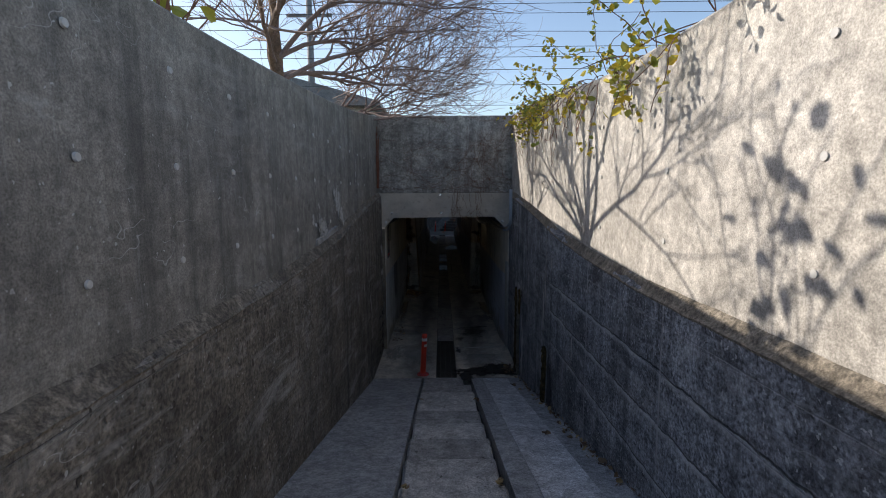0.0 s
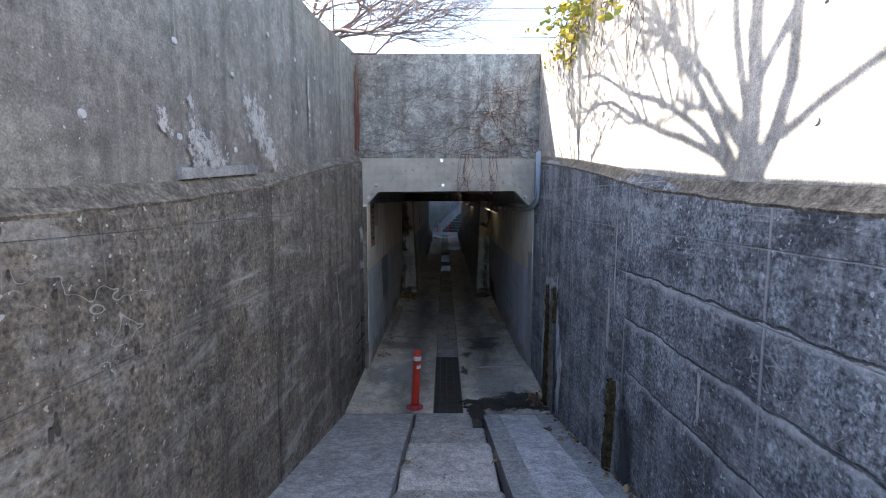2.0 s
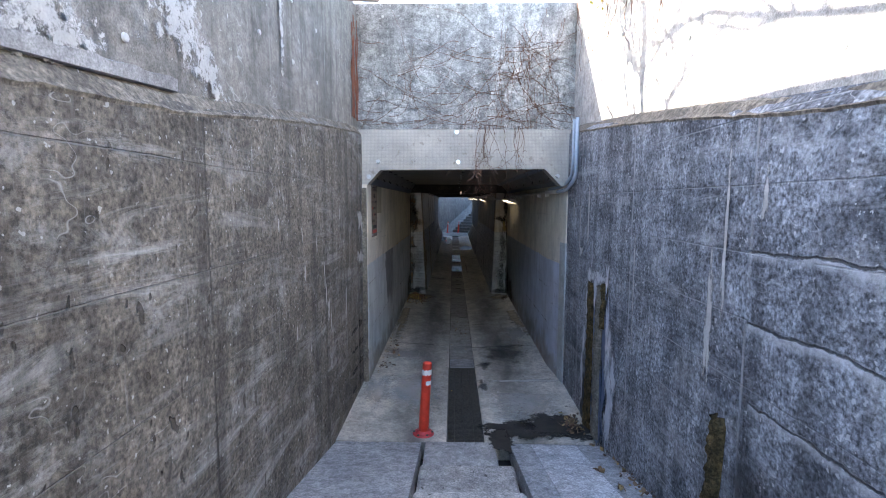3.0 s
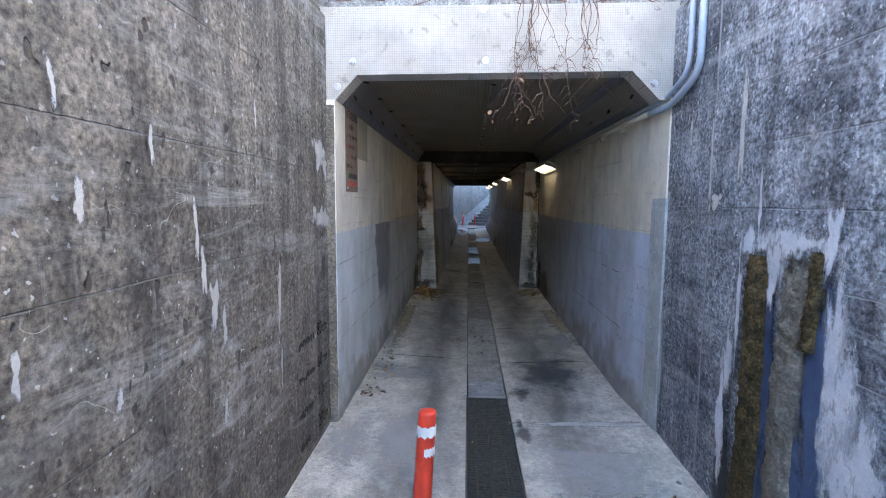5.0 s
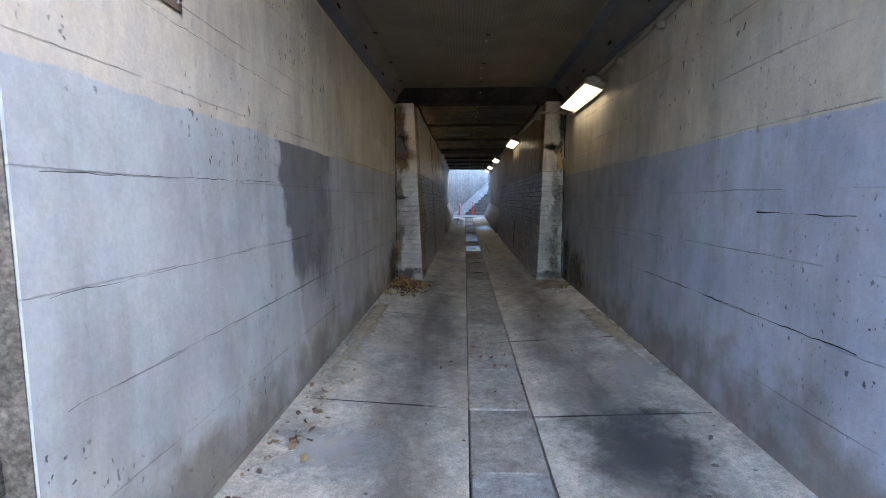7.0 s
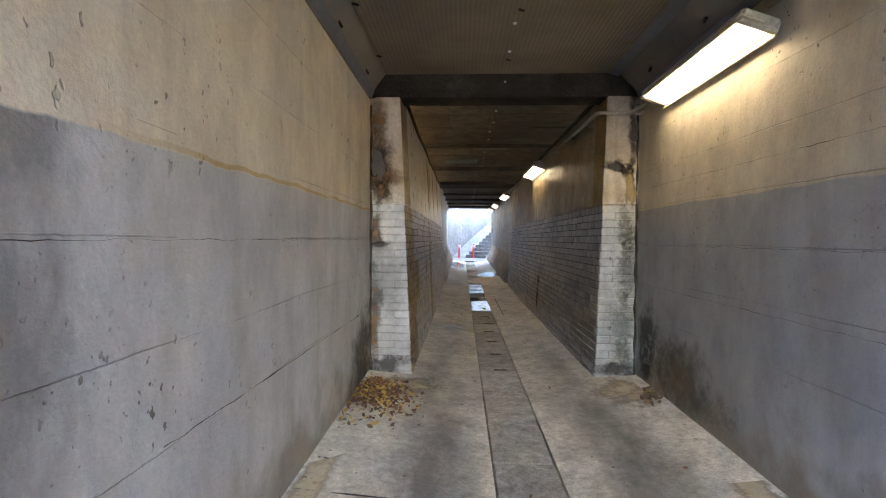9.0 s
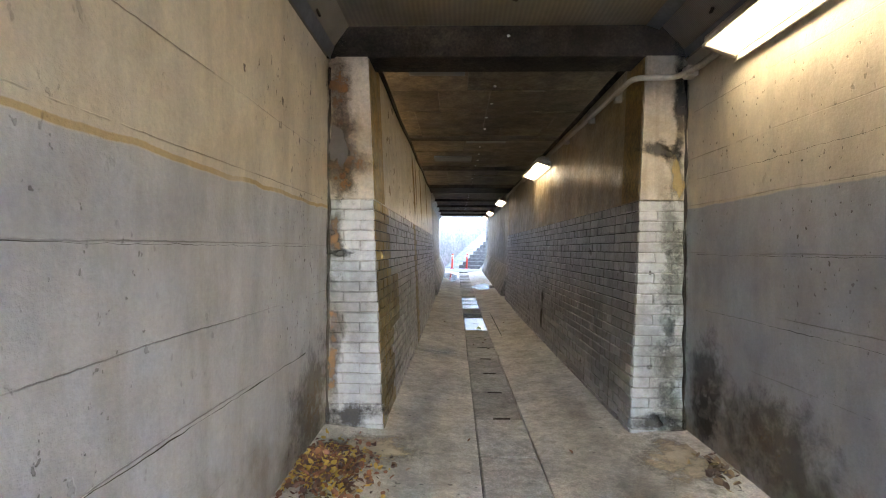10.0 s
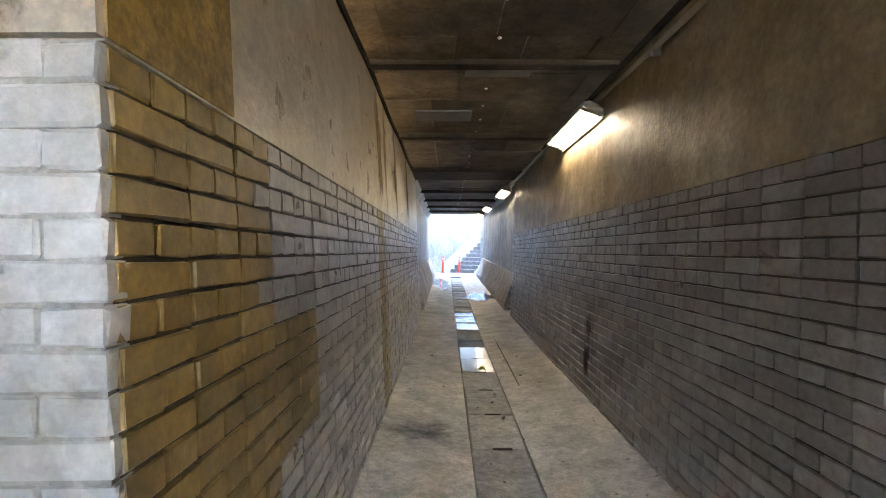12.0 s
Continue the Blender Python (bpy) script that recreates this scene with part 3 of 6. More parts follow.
# ---- trench walls ----
def trench_wall(name, side, face, table, low_material, up_material, label):
    """Lower and upper lift of one trench wall, with the ledge between them."""
    ys = [-7 + 0.5 * i for i in range(33)] + [9.35]
    rnd = random.Random(7 if side > 0 else 3)
    low, up = [], []
    for y in ys:
        zl, zt = along(LEDGE, y), along(table, y)
        w = rnd.uniform(-0.012, 0.012)
        low.append([(face, y, -0.6), (face, y, zl - 0.078 + w), (face + side * 0.05, y, zl - 0.012 + w), (face + side * 0.5, y, zl + w), (face + side * 0.5, y, -0.6)])
        f2 = face + side * (0.055 + rnd.uniform(-0.006, 0.006))
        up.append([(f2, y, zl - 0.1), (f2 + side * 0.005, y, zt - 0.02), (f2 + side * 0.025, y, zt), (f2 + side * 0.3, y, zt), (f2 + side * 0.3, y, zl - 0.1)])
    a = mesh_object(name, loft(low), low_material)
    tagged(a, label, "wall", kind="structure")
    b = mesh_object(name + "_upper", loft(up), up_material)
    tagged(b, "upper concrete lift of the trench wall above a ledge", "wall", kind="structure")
    rows = []
    for k in range(172):
        y = -2.2 + k * 0.065
        z = along(LEDGE, y)
        q = [noise.noise(Vector((y * f, side * 7.0, f))) for f in (3.0, 9.0, 21.0)]
        d = 0.003 * q[0] + 0.005 * q[1] + 0.005 * q[2]
        rows.append([(face - side * 0.006, y, z - 0.074 + 1.6 * d), (face + side * 0.012, y, z - 0.058 + d), (face + side * 0.040, y, z - 0.012 + 0.8 * d), (face + side * 0.066, y, z + 0.010 + 1.3 * d), (face + side * 0.066, y, z - 0.11), (face + side * 0.01, y, z - 0.11)])
    tagged(mesh_object("ledge_" + ("west" if side < 0 else "east"), loft(rows), M_LEDGE), "dirty crumbling ledge between the two wall lifts", "ledge", kind="structure")


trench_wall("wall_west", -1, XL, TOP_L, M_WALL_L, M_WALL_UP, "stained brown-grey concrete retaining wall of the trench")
trench_wall("wall_east", 1, XR, TOP_R, M_WALL_R, M_WALL_UP_R, "dark concrete retaining wall with pale runs, blue skylight in its colour")
# added out of view to close the trench; kept low to let skylight in
tagged(mesh_object("wall_south", box((-1.7, -7.3, 0), (1.9, -7.0, 3.6)), M_WALL_UP), "added unseen wall closing the trench behind", "wall", kind="structure")

# headwall above the portal
tagged(mesh_object("wall_headwall", box((XL - 0.09, Y_PORTAL + 0.03, 3.035), (XR + 0.09, Y_PORTAL + 0.45, 4.45), 0.012), M_HEAD), "grey concrete headwall with pale streaks above the portal", "wall", kind="structure")
tagged(mesh_object("headwall_back", box((XL - 0.5, Y_PORTAL + 0.452, 3.0), (XR + 0.5, Y_PORTAL + 0.9, 4.42)), M_WALL_UP), "concrete body behind the headwall", "wall", kind="structure")

# portal beam with chamfered corners
portal = empty("portal_beam", (0, Y_PORTAL, 2.4))
tagged(portal, "white net-covered concrete portal beam with chamfered corners", "beam", kind="structure")
outline = [(XL - 0.04, 2.36), (XL - 0.04, 3.03), (XR + 0.02, 3.03), (XR + 0.02, 2.38), (1.19, 2.39), (1.0, 2.585), (-0.90, 2.57), (-1.085, 2.37)]
panel = part("panel", loft([[(x, -0.02, z - 2.4) for x, z in outline], [(x, 0.16, z - 2.4) for x, z in outline]]), M_BEAM, portal)
for bx, bz, shiny in ((-1.06, 3.0, 0), (-0.02, 3.0, 1), (1.15, 3.0, 0), (-1.04, 2.49, 1), (-0.93, 2.66, 1), (0.0, 2.66, 1), (0.52, 2.70, 0), (-0.5, 2.69, 0), (1.02, 2.68, 0), (1.15, 2.5, 1)):
    bm = bmesh.new()
    bmesh.ops.create_cone(bm, cap_ends=True, segments=14, radius1=0.027, radius2=0.024, depth=0.005, matrix=pose(bx, -0.023, bz - 2.4, 90))
    bmesh.ops.create_cone(bm, cap_ends=True, segments=6, radius1=0.010, radius2=0.009, depth=0.010, matrix=pose(bx, -0.029, bz - 2.4, 90))
    part("bolt", bm, M_BOLT if shiny else M_BEAM, portal)

# ---- tunnel walls ----
def tunnel_wall(name, faces, outer, y1, z1, material, label):
    """Straight wall whose inner face follows the table of (y, x)."""
    secs = []
    for y in [9.03 + 0.1 * i for i in range(8)] + [10 + (y1 - 10) * i / 11 for i in range(12)]:
        x = along(faces, y)
        secs.append([(x, y, -0.5), (x, y, z1), (outer, y, z1), (outer, y, -0.5)])
    tagged(mesh_object(name, loft(secs), material), label, "wall", kind="structure")


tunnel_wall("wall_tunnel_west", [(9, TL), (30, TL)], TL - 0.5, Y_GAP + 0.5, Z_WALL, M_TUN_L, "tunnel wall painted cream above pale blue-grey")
tunnel_wall("wall_tunnel_east", [(9.03, XR - 0.012), (9.68, TR), (30, TR)], TR + 0.5, Y_GAP + 0.5, Z_WALL, M_TUN_R, "tunnel wall painted cream above slate blue, fading daylight in its colour")

# mortar seam where the west tunnel wall meets the trench wall
rnd = random.Random(12)
secs = []
for k in range(41):
    z, d, w = 2.36 * k / 40, rnd.uniform(0.0, 0.008), rnd.uniform(-0.004, 0.004)
    secs.append([(XL - 0.01, 9.012 - d, z), (TL - 0.023 - w, 9.014 - d, z), (TL - 0.006, 9.024, z), (TL - 0.006, 9.028, z), (XL - 0.01, 9.028, z)])
tagged(mesh_object("wall_seam", loft(secs), M_SEAM), "crumbling mortar seam at the tunnel mouth", "mortar", kind="structure")

# haunches and ceiling of the first stretch
hl = loft([[(TL - 0.02, y, Z_WALL + 0.001), (-0.93, y, Z_CEIL), (-0.93, y, Z_CEIL + 0.3), (TL - 0.5, y, Z_CEIL + 0.3), (TL - 0.5, y, Z_WALL + 0.001)] for y in (Y_PORTAL + 0.162, Y_PIER + 0.05)])
tagged(mesh_object("ceiling_haunch_west", hl, M_HAUNCH), "ribbed grey sheet on the sloping ceiling haunch", "ceiling", kind="structure")
hr = loft([[(TR + 0.02, y, Z_WALL + 0.001), (1.03, y, Z_CEIL), (1.03, y, Z_CEIL + 0.3), (TR + 0.5, y, Z_CEIL + 0.3), (TR + 0.5, y, Z_WALL + 0.001)] for y in (Y_PORTAL + 0.162, Y_PIER + 0.05)])
tagged(mesh_object("ceiling_haunch_east", hr, M_HAUNCH), "ribbed grey sheet on the sloping ceiling haunch", "ceiling", kind="structure")
tagged(mesh_object("ceiling", box((-0.928, Y_PORTAL + 0.162, Z_CEIL), (1.028, Y_PIER + 0.05, Z_CEIL + 0.3)), M_CEIL), "brown ribbed panel ceiling of the tunnel", "ceiling", kind="structure")
for k, (a, b2) in enumerate((((TL + 0.012, Z_WALL + 0.005), (-1.02, Z_WALL + 0.075)), ((TR - 0.012, Z_WALL + 0.005), (1.165, Z_WALL + 0.075)), ((1.02, Z_CEIL - 0.03), (0.94, Z_CEIL - 0.004)))):
    bm = loft([[(a[0], y, a[1]), (b2[0], y, b2[1]), (b2[0], y, b2[1] + 0.012), (a[0], y, a[1] + 0.012)] for y in (9.24, Y_PIER)])
    tagged(mesh_object("trim", bm, M_ANGLE), "grey metal edge strip along the ceiling panels", "trim", kind="structure")

# ---- second stretch: battered brick walls ----
def batter(side, z):
    if side < 0:
        return -0.69 - 0.12 * (z - 0.1) / 2.4
    return 0.855 + 0.09 * (z - 0.1) / 2.4


Z_BAND = 1.515
for side, name, mat_up in ((-1, "west", M_PLASTER_PALE), (1, "east", M_PLASTER)):
    back = TL - 0.02 if side < 0 else TR + 0.02
    low = loft([[(batter(side, -0.3) + side * 0.012, y, -0.3), (batter(side, Z_BAND) + side * 0.012, y, Z_BAND), (back, y, Z_BAND), (back, y, -0.3)] for y in (Y_PIER + 0.012, Y_GAP)])
    w = mesh_object("wall_brick_" + name, low, M_MORTAR)
    tagged(w, "grey-painted brick wall in English bond", "wall", kind="structure")
    up = loft([[(batter(side, Z_BAND), y, Z_BAND), (batter(side, 2.5), y, 2.5), (back, y, 2.5), (back, y, Z_BAND)] for y in (Y_PIER, 15.2, 16.2, 17.5, 19, 20.5, Y_GAP)])
    tagged(mesh_object("wall_plaster_" + name, up, mat_up), "shiny stained plaster above the brickwork", "wall", kind="structure")
    # rounded rendered head of the pier
    x0 = batter(side, 2.45)
    head = loft([[(batter(side, Z_BAND) - side * 0.0 , Y_PIER - d, Z_BAND + 0.004), (back, Y_PIER - d, Z_BAND + 0.004), (back, Y_PIER - d, 2.36), (x0 + side * 0.1, Y_PIER - d, 2.50), (x0 + side * 0.03, Y_PIER - d, 2.49), (x0, Y_PIER - d, 2.42)] for d in (0.0, 0.018)])
    tagged(mesh_object("pier_render_" + name, head, M_PIER_TOP), "stained cream render on the head of the pier", "pier", kind="structure")

# ceiling plates and beams of the second and third stretch
bm = bmesh.new()
rnd = random.Random(5)
y = Y_PIER + 0.25
while y < Y_EXIT - 0.1:
    d = rnd.choice((0.62, 0.62, 0.75, 0.9))
    x = -1.1
    while x < 1.25:
        wx = rnd.choice((0.45, 0.7, 0.95))
        z = 2.535 + rnd.uniform(0, 0.012)
        add_box(bm, (x + 0.002, y + 0.002, z), (min(x + wx, 1.28) - 0.002, min(y + d, Y_EXIT) - 0.002, z + 0.08))
        x += wx
    y += d
tagged(mesh_object("ceiling_plates", bm, M_PLATE), "sooty brown ceiling plates in uneven rows", "ceiling", kind="structure")
bm = bmesh.new()
for yb, w, dz in ((Y_PIER - 0.02, 0.26, 0.12), (17.15, 0.1, 0.03), (19.2, 0.12, 0.05), (21.4, 0.9, 0.06), (24.2, 0.12, 0.05), (26.0, 0.12, 0.05), (27.8, 0.12, 0.05), (29.4, 0.12, 0.05)):
    add_box(bm, (-1.15, yb, 2.535 - dz), (1.3, yb + w, 2.62), 0.006)
tagged(mesh_object("ceiling_beams", bm, M_SOOT), "soot-black cross beams under the ceiling", "ceiling", kind="structure")
tagged(mesh_object("ceiling_slab", box((-1.7, Y_PIER + 0.051, 2.625), (1.8, Y_EXIT, 3.0)), M_SOOT), "concrete slab above the tunnel", "ceiling", kind="structure")
bm = bmesh.new()
for k in range(46):
    yb = 9.9 + k * 0.46
    zc = Z_CEIL if yb < Y_PIER - 0.1 else 2.54
    bmesh.ops.create_uvsphere(bm, u_segments=8, v_segments=5, radius=0.014, matrix=Matrix.Translation((0.07 + 0.01 * math.sin(k * 2.1), yb, zc - 0.003)) @ Matrix.Diagonal((1, 1, 0.6, 1)))
tagged(mesh_object("ceiling_bolts", bm, M_BOLT, smooth=True), "row of shiny bolt heads along the ceiling", "bolts", kind="structure")
# edge rails where plates meet the brick walls
for side in (-1, 1):
    x = batter(side, 2.45)
    bm = tube([(x - side * 0.012, yy, 2.47 + 0.015 * math.sin(yy * 3)) for yy in np.linspace(Y_PIER + 0.05, Y_GAP, 24)], 0.018, 6)
    tagged(mesh_object("trim", bm, M_SOOT), "dark sealing bead between wall and ceiling", "trim", kind="structure")

# ---- third stretch ----
for side, xin, name in ((-1, -0.86, "west"), (1, 1.02, "east")):
    m2 = M_PLASTER_PALE
    bm = loft([[(xin + side * 0.0, y, 0.0), (xin + side * (0.0 if y < 23 else 0.06), y, 2.4), (xin - side * 0.06, y, 2.54), (xin + side * 0.7, y, 2.54), (xin + side * 0.7, y, 0.0)] for y in (Y_THIRD, 25, 28, Y_EXIT)])
    tagged(mesh_object("wall_far_" + name, bm, worn("far_wall_concrete_" + name, (0.30, 0.28, 0.24), (0.20, 0.185, 0.16), (0.06, 0.055, 0.05), streak=0.8, rough=0.5)), "streaked concrete wall of the far tunnel stretch", "wall", kind="structure")
    bm = loft([[(xin - side * 0.005, y, 0.72 + rise(y)), (xin - side * 0.2, y, 0.2 + rise(y)), (xin - side * 0.2, y, -0.1), (xin + side * 0.1, y, -0.1), (xin + side * 0.1, y, 0.72 + rise(y))] for y in (Y_THIRD + 0.03, 25, 28, Y_EXIT - 0.02)])
    tagged(mesh_object("wall_fillet_" + name, bm, M_PALE), "sloping concrete fillet at the foot of the wall", "curb", kind="structure")

# ---- floors ----
def floor_strip(name, x0, x1, z0, z1, y0, y1, material, label, n=24):
    secs = []
    for i in range(n + 1):
        y = y0 + (y1 - y0) * i / n
        secs.append([(x0, y, z0(y)), (x1, y, z1(y)), (x1, y, -0.7), (x0, y, -0.7)])
    ob = mesh_object(name, loft(secs), material)
    tagged(ob, label, "floor", kind="structure")
    return ob


floor_strip("floor_west", -1.3, -0.10, lambda y: rise(y) + side_z(y) * 1.2, lambda y: rise(y), Y_FOOT, Y_EXIT, M_FLOOR, "worn grey concrete floor falling to the drain")
floor_strip("floor_east", 0.25, 1.5, lambda y: rise(y), lambda y: rise(y) + side_z(y) * 1.25, Y_FOOT, Y_EXIT, M_FLOOR, "worn grey concrete floor falling to the drain")
tagged(mesh_object("floor_drain_bed", loft([[(-0.10, y, rise(y) - 0.05), (0.25, y, rise(y) - 0.05), (0.25, y, -0.6), (-0.10, y, -0.6)] for y in (Y_FOOT, 20, 31)]), M_GAP_SHADE), "bed of the covered drain with the shade of its gaps in the colour", "drain", kind="structure")
floor_strip("ramp_west", -1.3, -0.335, ramp_z, ramp_z, -7.2, Y_FOOT, M_RAMP, "smooth grey concrete ramp beside the steps", 40)
floor_strip("ramp_east", 0.475, 1.5, ramp_z, ramp_z, -7.2, Y_FOOT, M_RAMP, "smooth grey concrete ramp beside the steps", 40)
floor_strip("ramp_strip", 0.66, 1.06, lambda y: ramp_z(y) + 0.006, lambda y: ramp_z(y) + 0.006, -7.2, Y_FOOT - 0.05, M_STRIP, "rough exposed aggregate strip along the ramp", 40)
tagged(mesh_object("step_bed", loft([[(-0.335, y, ramp_z(y) - 0.16), (0.475, y, ramp_z(y) - 0.16), (0.475, y, -0.7), (-0.335, y, -0.7)] for y in (-7.2, Y_FOOT - 0.25, Y_FOOT)]), M_GAP_SHADE), "bed under the steps with the shade of the gaps in its colour", "steps", kind="structure")

stairs = empty("stairs", (0.1, Y_FOOT, 0))
tagged(stairs, "shallow worn concrete steps between two ramps", "stairs", kind="structure")
rnd = random.Random(9)
for i in range(26):
    y1 = 7.05 - 0.55 * i
    z = 0.125 + 0.125 * i
    bm = bmesh.new()
    add_box(bm, (-0.412 + rnd.uniform(-0.012, 0.012), -0.30, -0.14), (0.345 + rnd.uniform(-0.012, 0.012), 0.30, 0.0), 0.024)
    for v in bm.verts:
        v.co += Vector((rnd.uniform(-0.004, 0.004), rnd.uniform(-0.008, 0.008), rnd.uniform(-0.004, 0.004)))
    s = part("step", bm, M_STEP, stairs)
    s.location = (0, y1 - 0.29 - Y_FOOT, z)
bm = box((-0.40, -0.55, -0.1), (0.24, 0.02, 0.004), 0.01)
s = part("step", bm, M_PALE, stairs)
s.location = (0, 0, 0)

# ---- ground around the trench ----
bm = bmesh.new()


def quad(bm, *pts):
    bm.faces.new([bm.verts.new(p) for p in pts])


ys = [-7, 2.2, 4, 5.5, 7.1, 8.8, 9.7]
for y0, y1 in zip(ys, ys[1:]):
    a, b2 = along(TOP_L, y0) - 0.06, along(TOP_L, y1) - 0.06
    quad(bm, (-400, y0, 3.4), (-1.3, y0, a), (-1.3, y1, b2), (-400, y1, 3.4))
    a, b2 = along(TOP_R, y0) - 0.06, along(TOP_R, y1) - 0.06
    quad(bm, (1.5, y0, a), (400, y0, 3.4), (400, y1, 3.4), (1.5, y1, b2))
quad(bm, (-400, 9.7, 3.4), (400, 9.7, 3.4), (400, 31.3, 3.4), (-400, 31.3, 3.4))
quad(bm, (-400, -400, 3.4), (400, -400, 3.4), (400, -7, 3.4), (-400, -7, 3.4))
quad(bm, (-400, 31.3, 3.4), (-1.3, 31.3, 3.4), (-1.3, 34.6, 3.4), (-400, 34.6, 3.4))
quad(bm, (-400, 34.6, 3.4), (-1.3, 34.6, 3.4), (4.2, 43.6, 3.4), (4.2, 400, 3.4), (-400, 400, 3.4))
quad(bm, (1.5, 31.3, 3.4), (400, 31.3, 3.4), (400, 43.6, 3.4), (6.9, 43.6, 3.4), (1.5, 34.6, 3.4))
quad(bm, (4.2, 43.6, 3.4), (400, 43.6, 3.4), (400, 400, 3.4), (4.2, 400, 3.4))
tagged(mesh_object("ground", bm, M_SOIL), "bare soil bank beside the trench", "ground", kind="structure")

# ---- far exit: landing, stairs and walls ----
tagged(mesh_object("pavement_landing", box((-1.3, Y_EXIT + 0.002, -0.3), (1.6, 36.5, 0.285)), M_FAR), "sunlit concrete landing outside the exit", "pavement", kind="structure")
tagged(mesh_object("wall_exit_west", box((-1.5, Y_EXIT - 0.05, 0), (-1.0, 34.7, 4.3)), M_FAR), "weathered grey retaining wall at the exit", "wall", kind="structure")
tagged(mesh_object("wall_exit_east", box((1.3, Y_EXIT - 0.05, 0), (1.7, 34.7, 4.0)), M_FAR), "weathered grey retaining wall at the exit", "wall", kind="structure")
tagged(mesh_object("wall_exit_head", box((-1.0, Y_EXIT - 0.05, 2.58), (1.3, Y_EXIT + 0.3, 4.3)), M_FAR), "concrete headwall above the exit", "wall", kind="structure")
D = Vector((math.sin(radians(33)), math.cos(radians(33)), 0))
P = Vector((-D.y, D.x, 0))
S0 = Vector((0.05, 33.9, 0.286))


def slant(o0, o1, l0, l1, z0, z1, drop):
    """Prism along the far stairs between two side offsets, rising from z0 to z1."""
    a, b = S0 + D * l0, S0 + D * l1
    return loft([[p + P * o0 + Vector((0, 0, z)), p + P * o1 + Vector((0, 0, z)), p + P * o1 + Vector((0, 0, z - drop)), p + P * o0 + Vector((0, 0, z - drop))] for p, z in ((a, z0), (b, z1))])


tagged(mesh_object("ramp_far_west", slant(0.42, 1.25, 0.3, 9.0, 0.0, 4.3, 2.0), M_FAR), "pale concrete ramp beside the far stairs", "ramp", kind="structure")
tagged(mesh_object("ramp_far_east", slant(-1.6, -0.75, 0.3, 9.0, 0.0, 4.3, 2.0), M_FAR), "pale concrete ramp beside the far stairs", "ramp", kind="structure")
tagged(mesh_object("wall_far_stairs", slant(1.25, 1.6, -1.2, 14.0, 4.2, 3.6, 6.0), M_FAR), "grey streaked retaining wall beside the far stairs", "wall", kind="structure")
tagged(mesh_object("wall_far_stairs_east", slant(-2.0, -1.6, -0.6, 14.0, 3.6, 3.6, 6.0), M_FAR), "grey retaining wall beside the far stairs", "wall", kind="structure")
far = empty("far_stairs", S0)
tagged(far, "concrete stairs rising beyond the tunnel exit", "stairs", kind="structure")
# darker copy of the far concrete: shade on the steps is put into the colour
M_RISER = worn("shaded_step_concrete", (0.13, 0.13, 0.125), (0.09, 0.09, 0.087), rough=0.9)
for i in range(26):
    bm = bmesh.new()
    add_box(bm, (-0.42, 0, -0.6), (0.75, 0.33, 0.0), 0.01)
    s = part("step", bm, M_RISER, far)
    s.matrix_basis = Matrix.Translation(D * (0.4 + 0.33 * i) + Vector((0, 0, 0.165 * (i + 1)))) @ Matrix.Rotation(-radians(33), 4, 'Z')

# ---- drain: grating and concrete covers ----
grate = empty("drain_grating", (0.07, 8.6, 0))
tagged(grate, "rusty dark steel grating over the drain", "grating")
bm_bar = box((-0.165, -0.004, -0.03), (0.165, 0.004, -0.002))
bar0 = None
for i in range(78):
    y = -0.985 + i * 0.0253
    if bar0 is None:
        bar0 = part("bar", bm_bar, M_GRATE, grate)
        bar0.location = (0, y, 0)
    else:
        o = new("bar", bar0.data)
        o.parent, o.location = grate, (0, y, 0)
for x in (-0.10, -0.01, 0.085):
    part("cross_bar", box((x - 0.004, -0.99, -0.03), (x + 0.004, 0.99, 0.001)), M_GRATE, grate)
for x in (-0.17, 0.17):
    part("edge_bar", box((x - 0.005, -0.995, -0.04), (x + 0.005, 0.995, 0.003)), M_GRATE, grate)
for y in (-1.0, 0.0, 1.0):
    part("end_bar", box((-0.17, y - 0.006, -0.04), (0.17, y + 0.006, 0.002)), M_GRATE, grate)

covers = empty("drain_covers", (0.075, 9.61, 0))
tagged(covers, "row of concrete drain covers along the tunnel floor", "drain cover", kind="structure")
rnd = random.Random(21)
bm = box((-0.165, 0.004, -0.05), (0.165, 0.37, 0.0), 0.006)
part("cover", bm, M_PALE, covers, "pale cast concrete cover")
cov, wet_mesh, dry = None, None, True
y = 9.985
slot = box((-0.06, -0.012, -0.01), (0.06, 0.010, 0.004), 0.003)
slot_mesh = bpy.data.meshes.new("slot")
slot.to_mesh(slot_mesh)
slot.free()
slot_mesh.materials.append(M_SOOT)
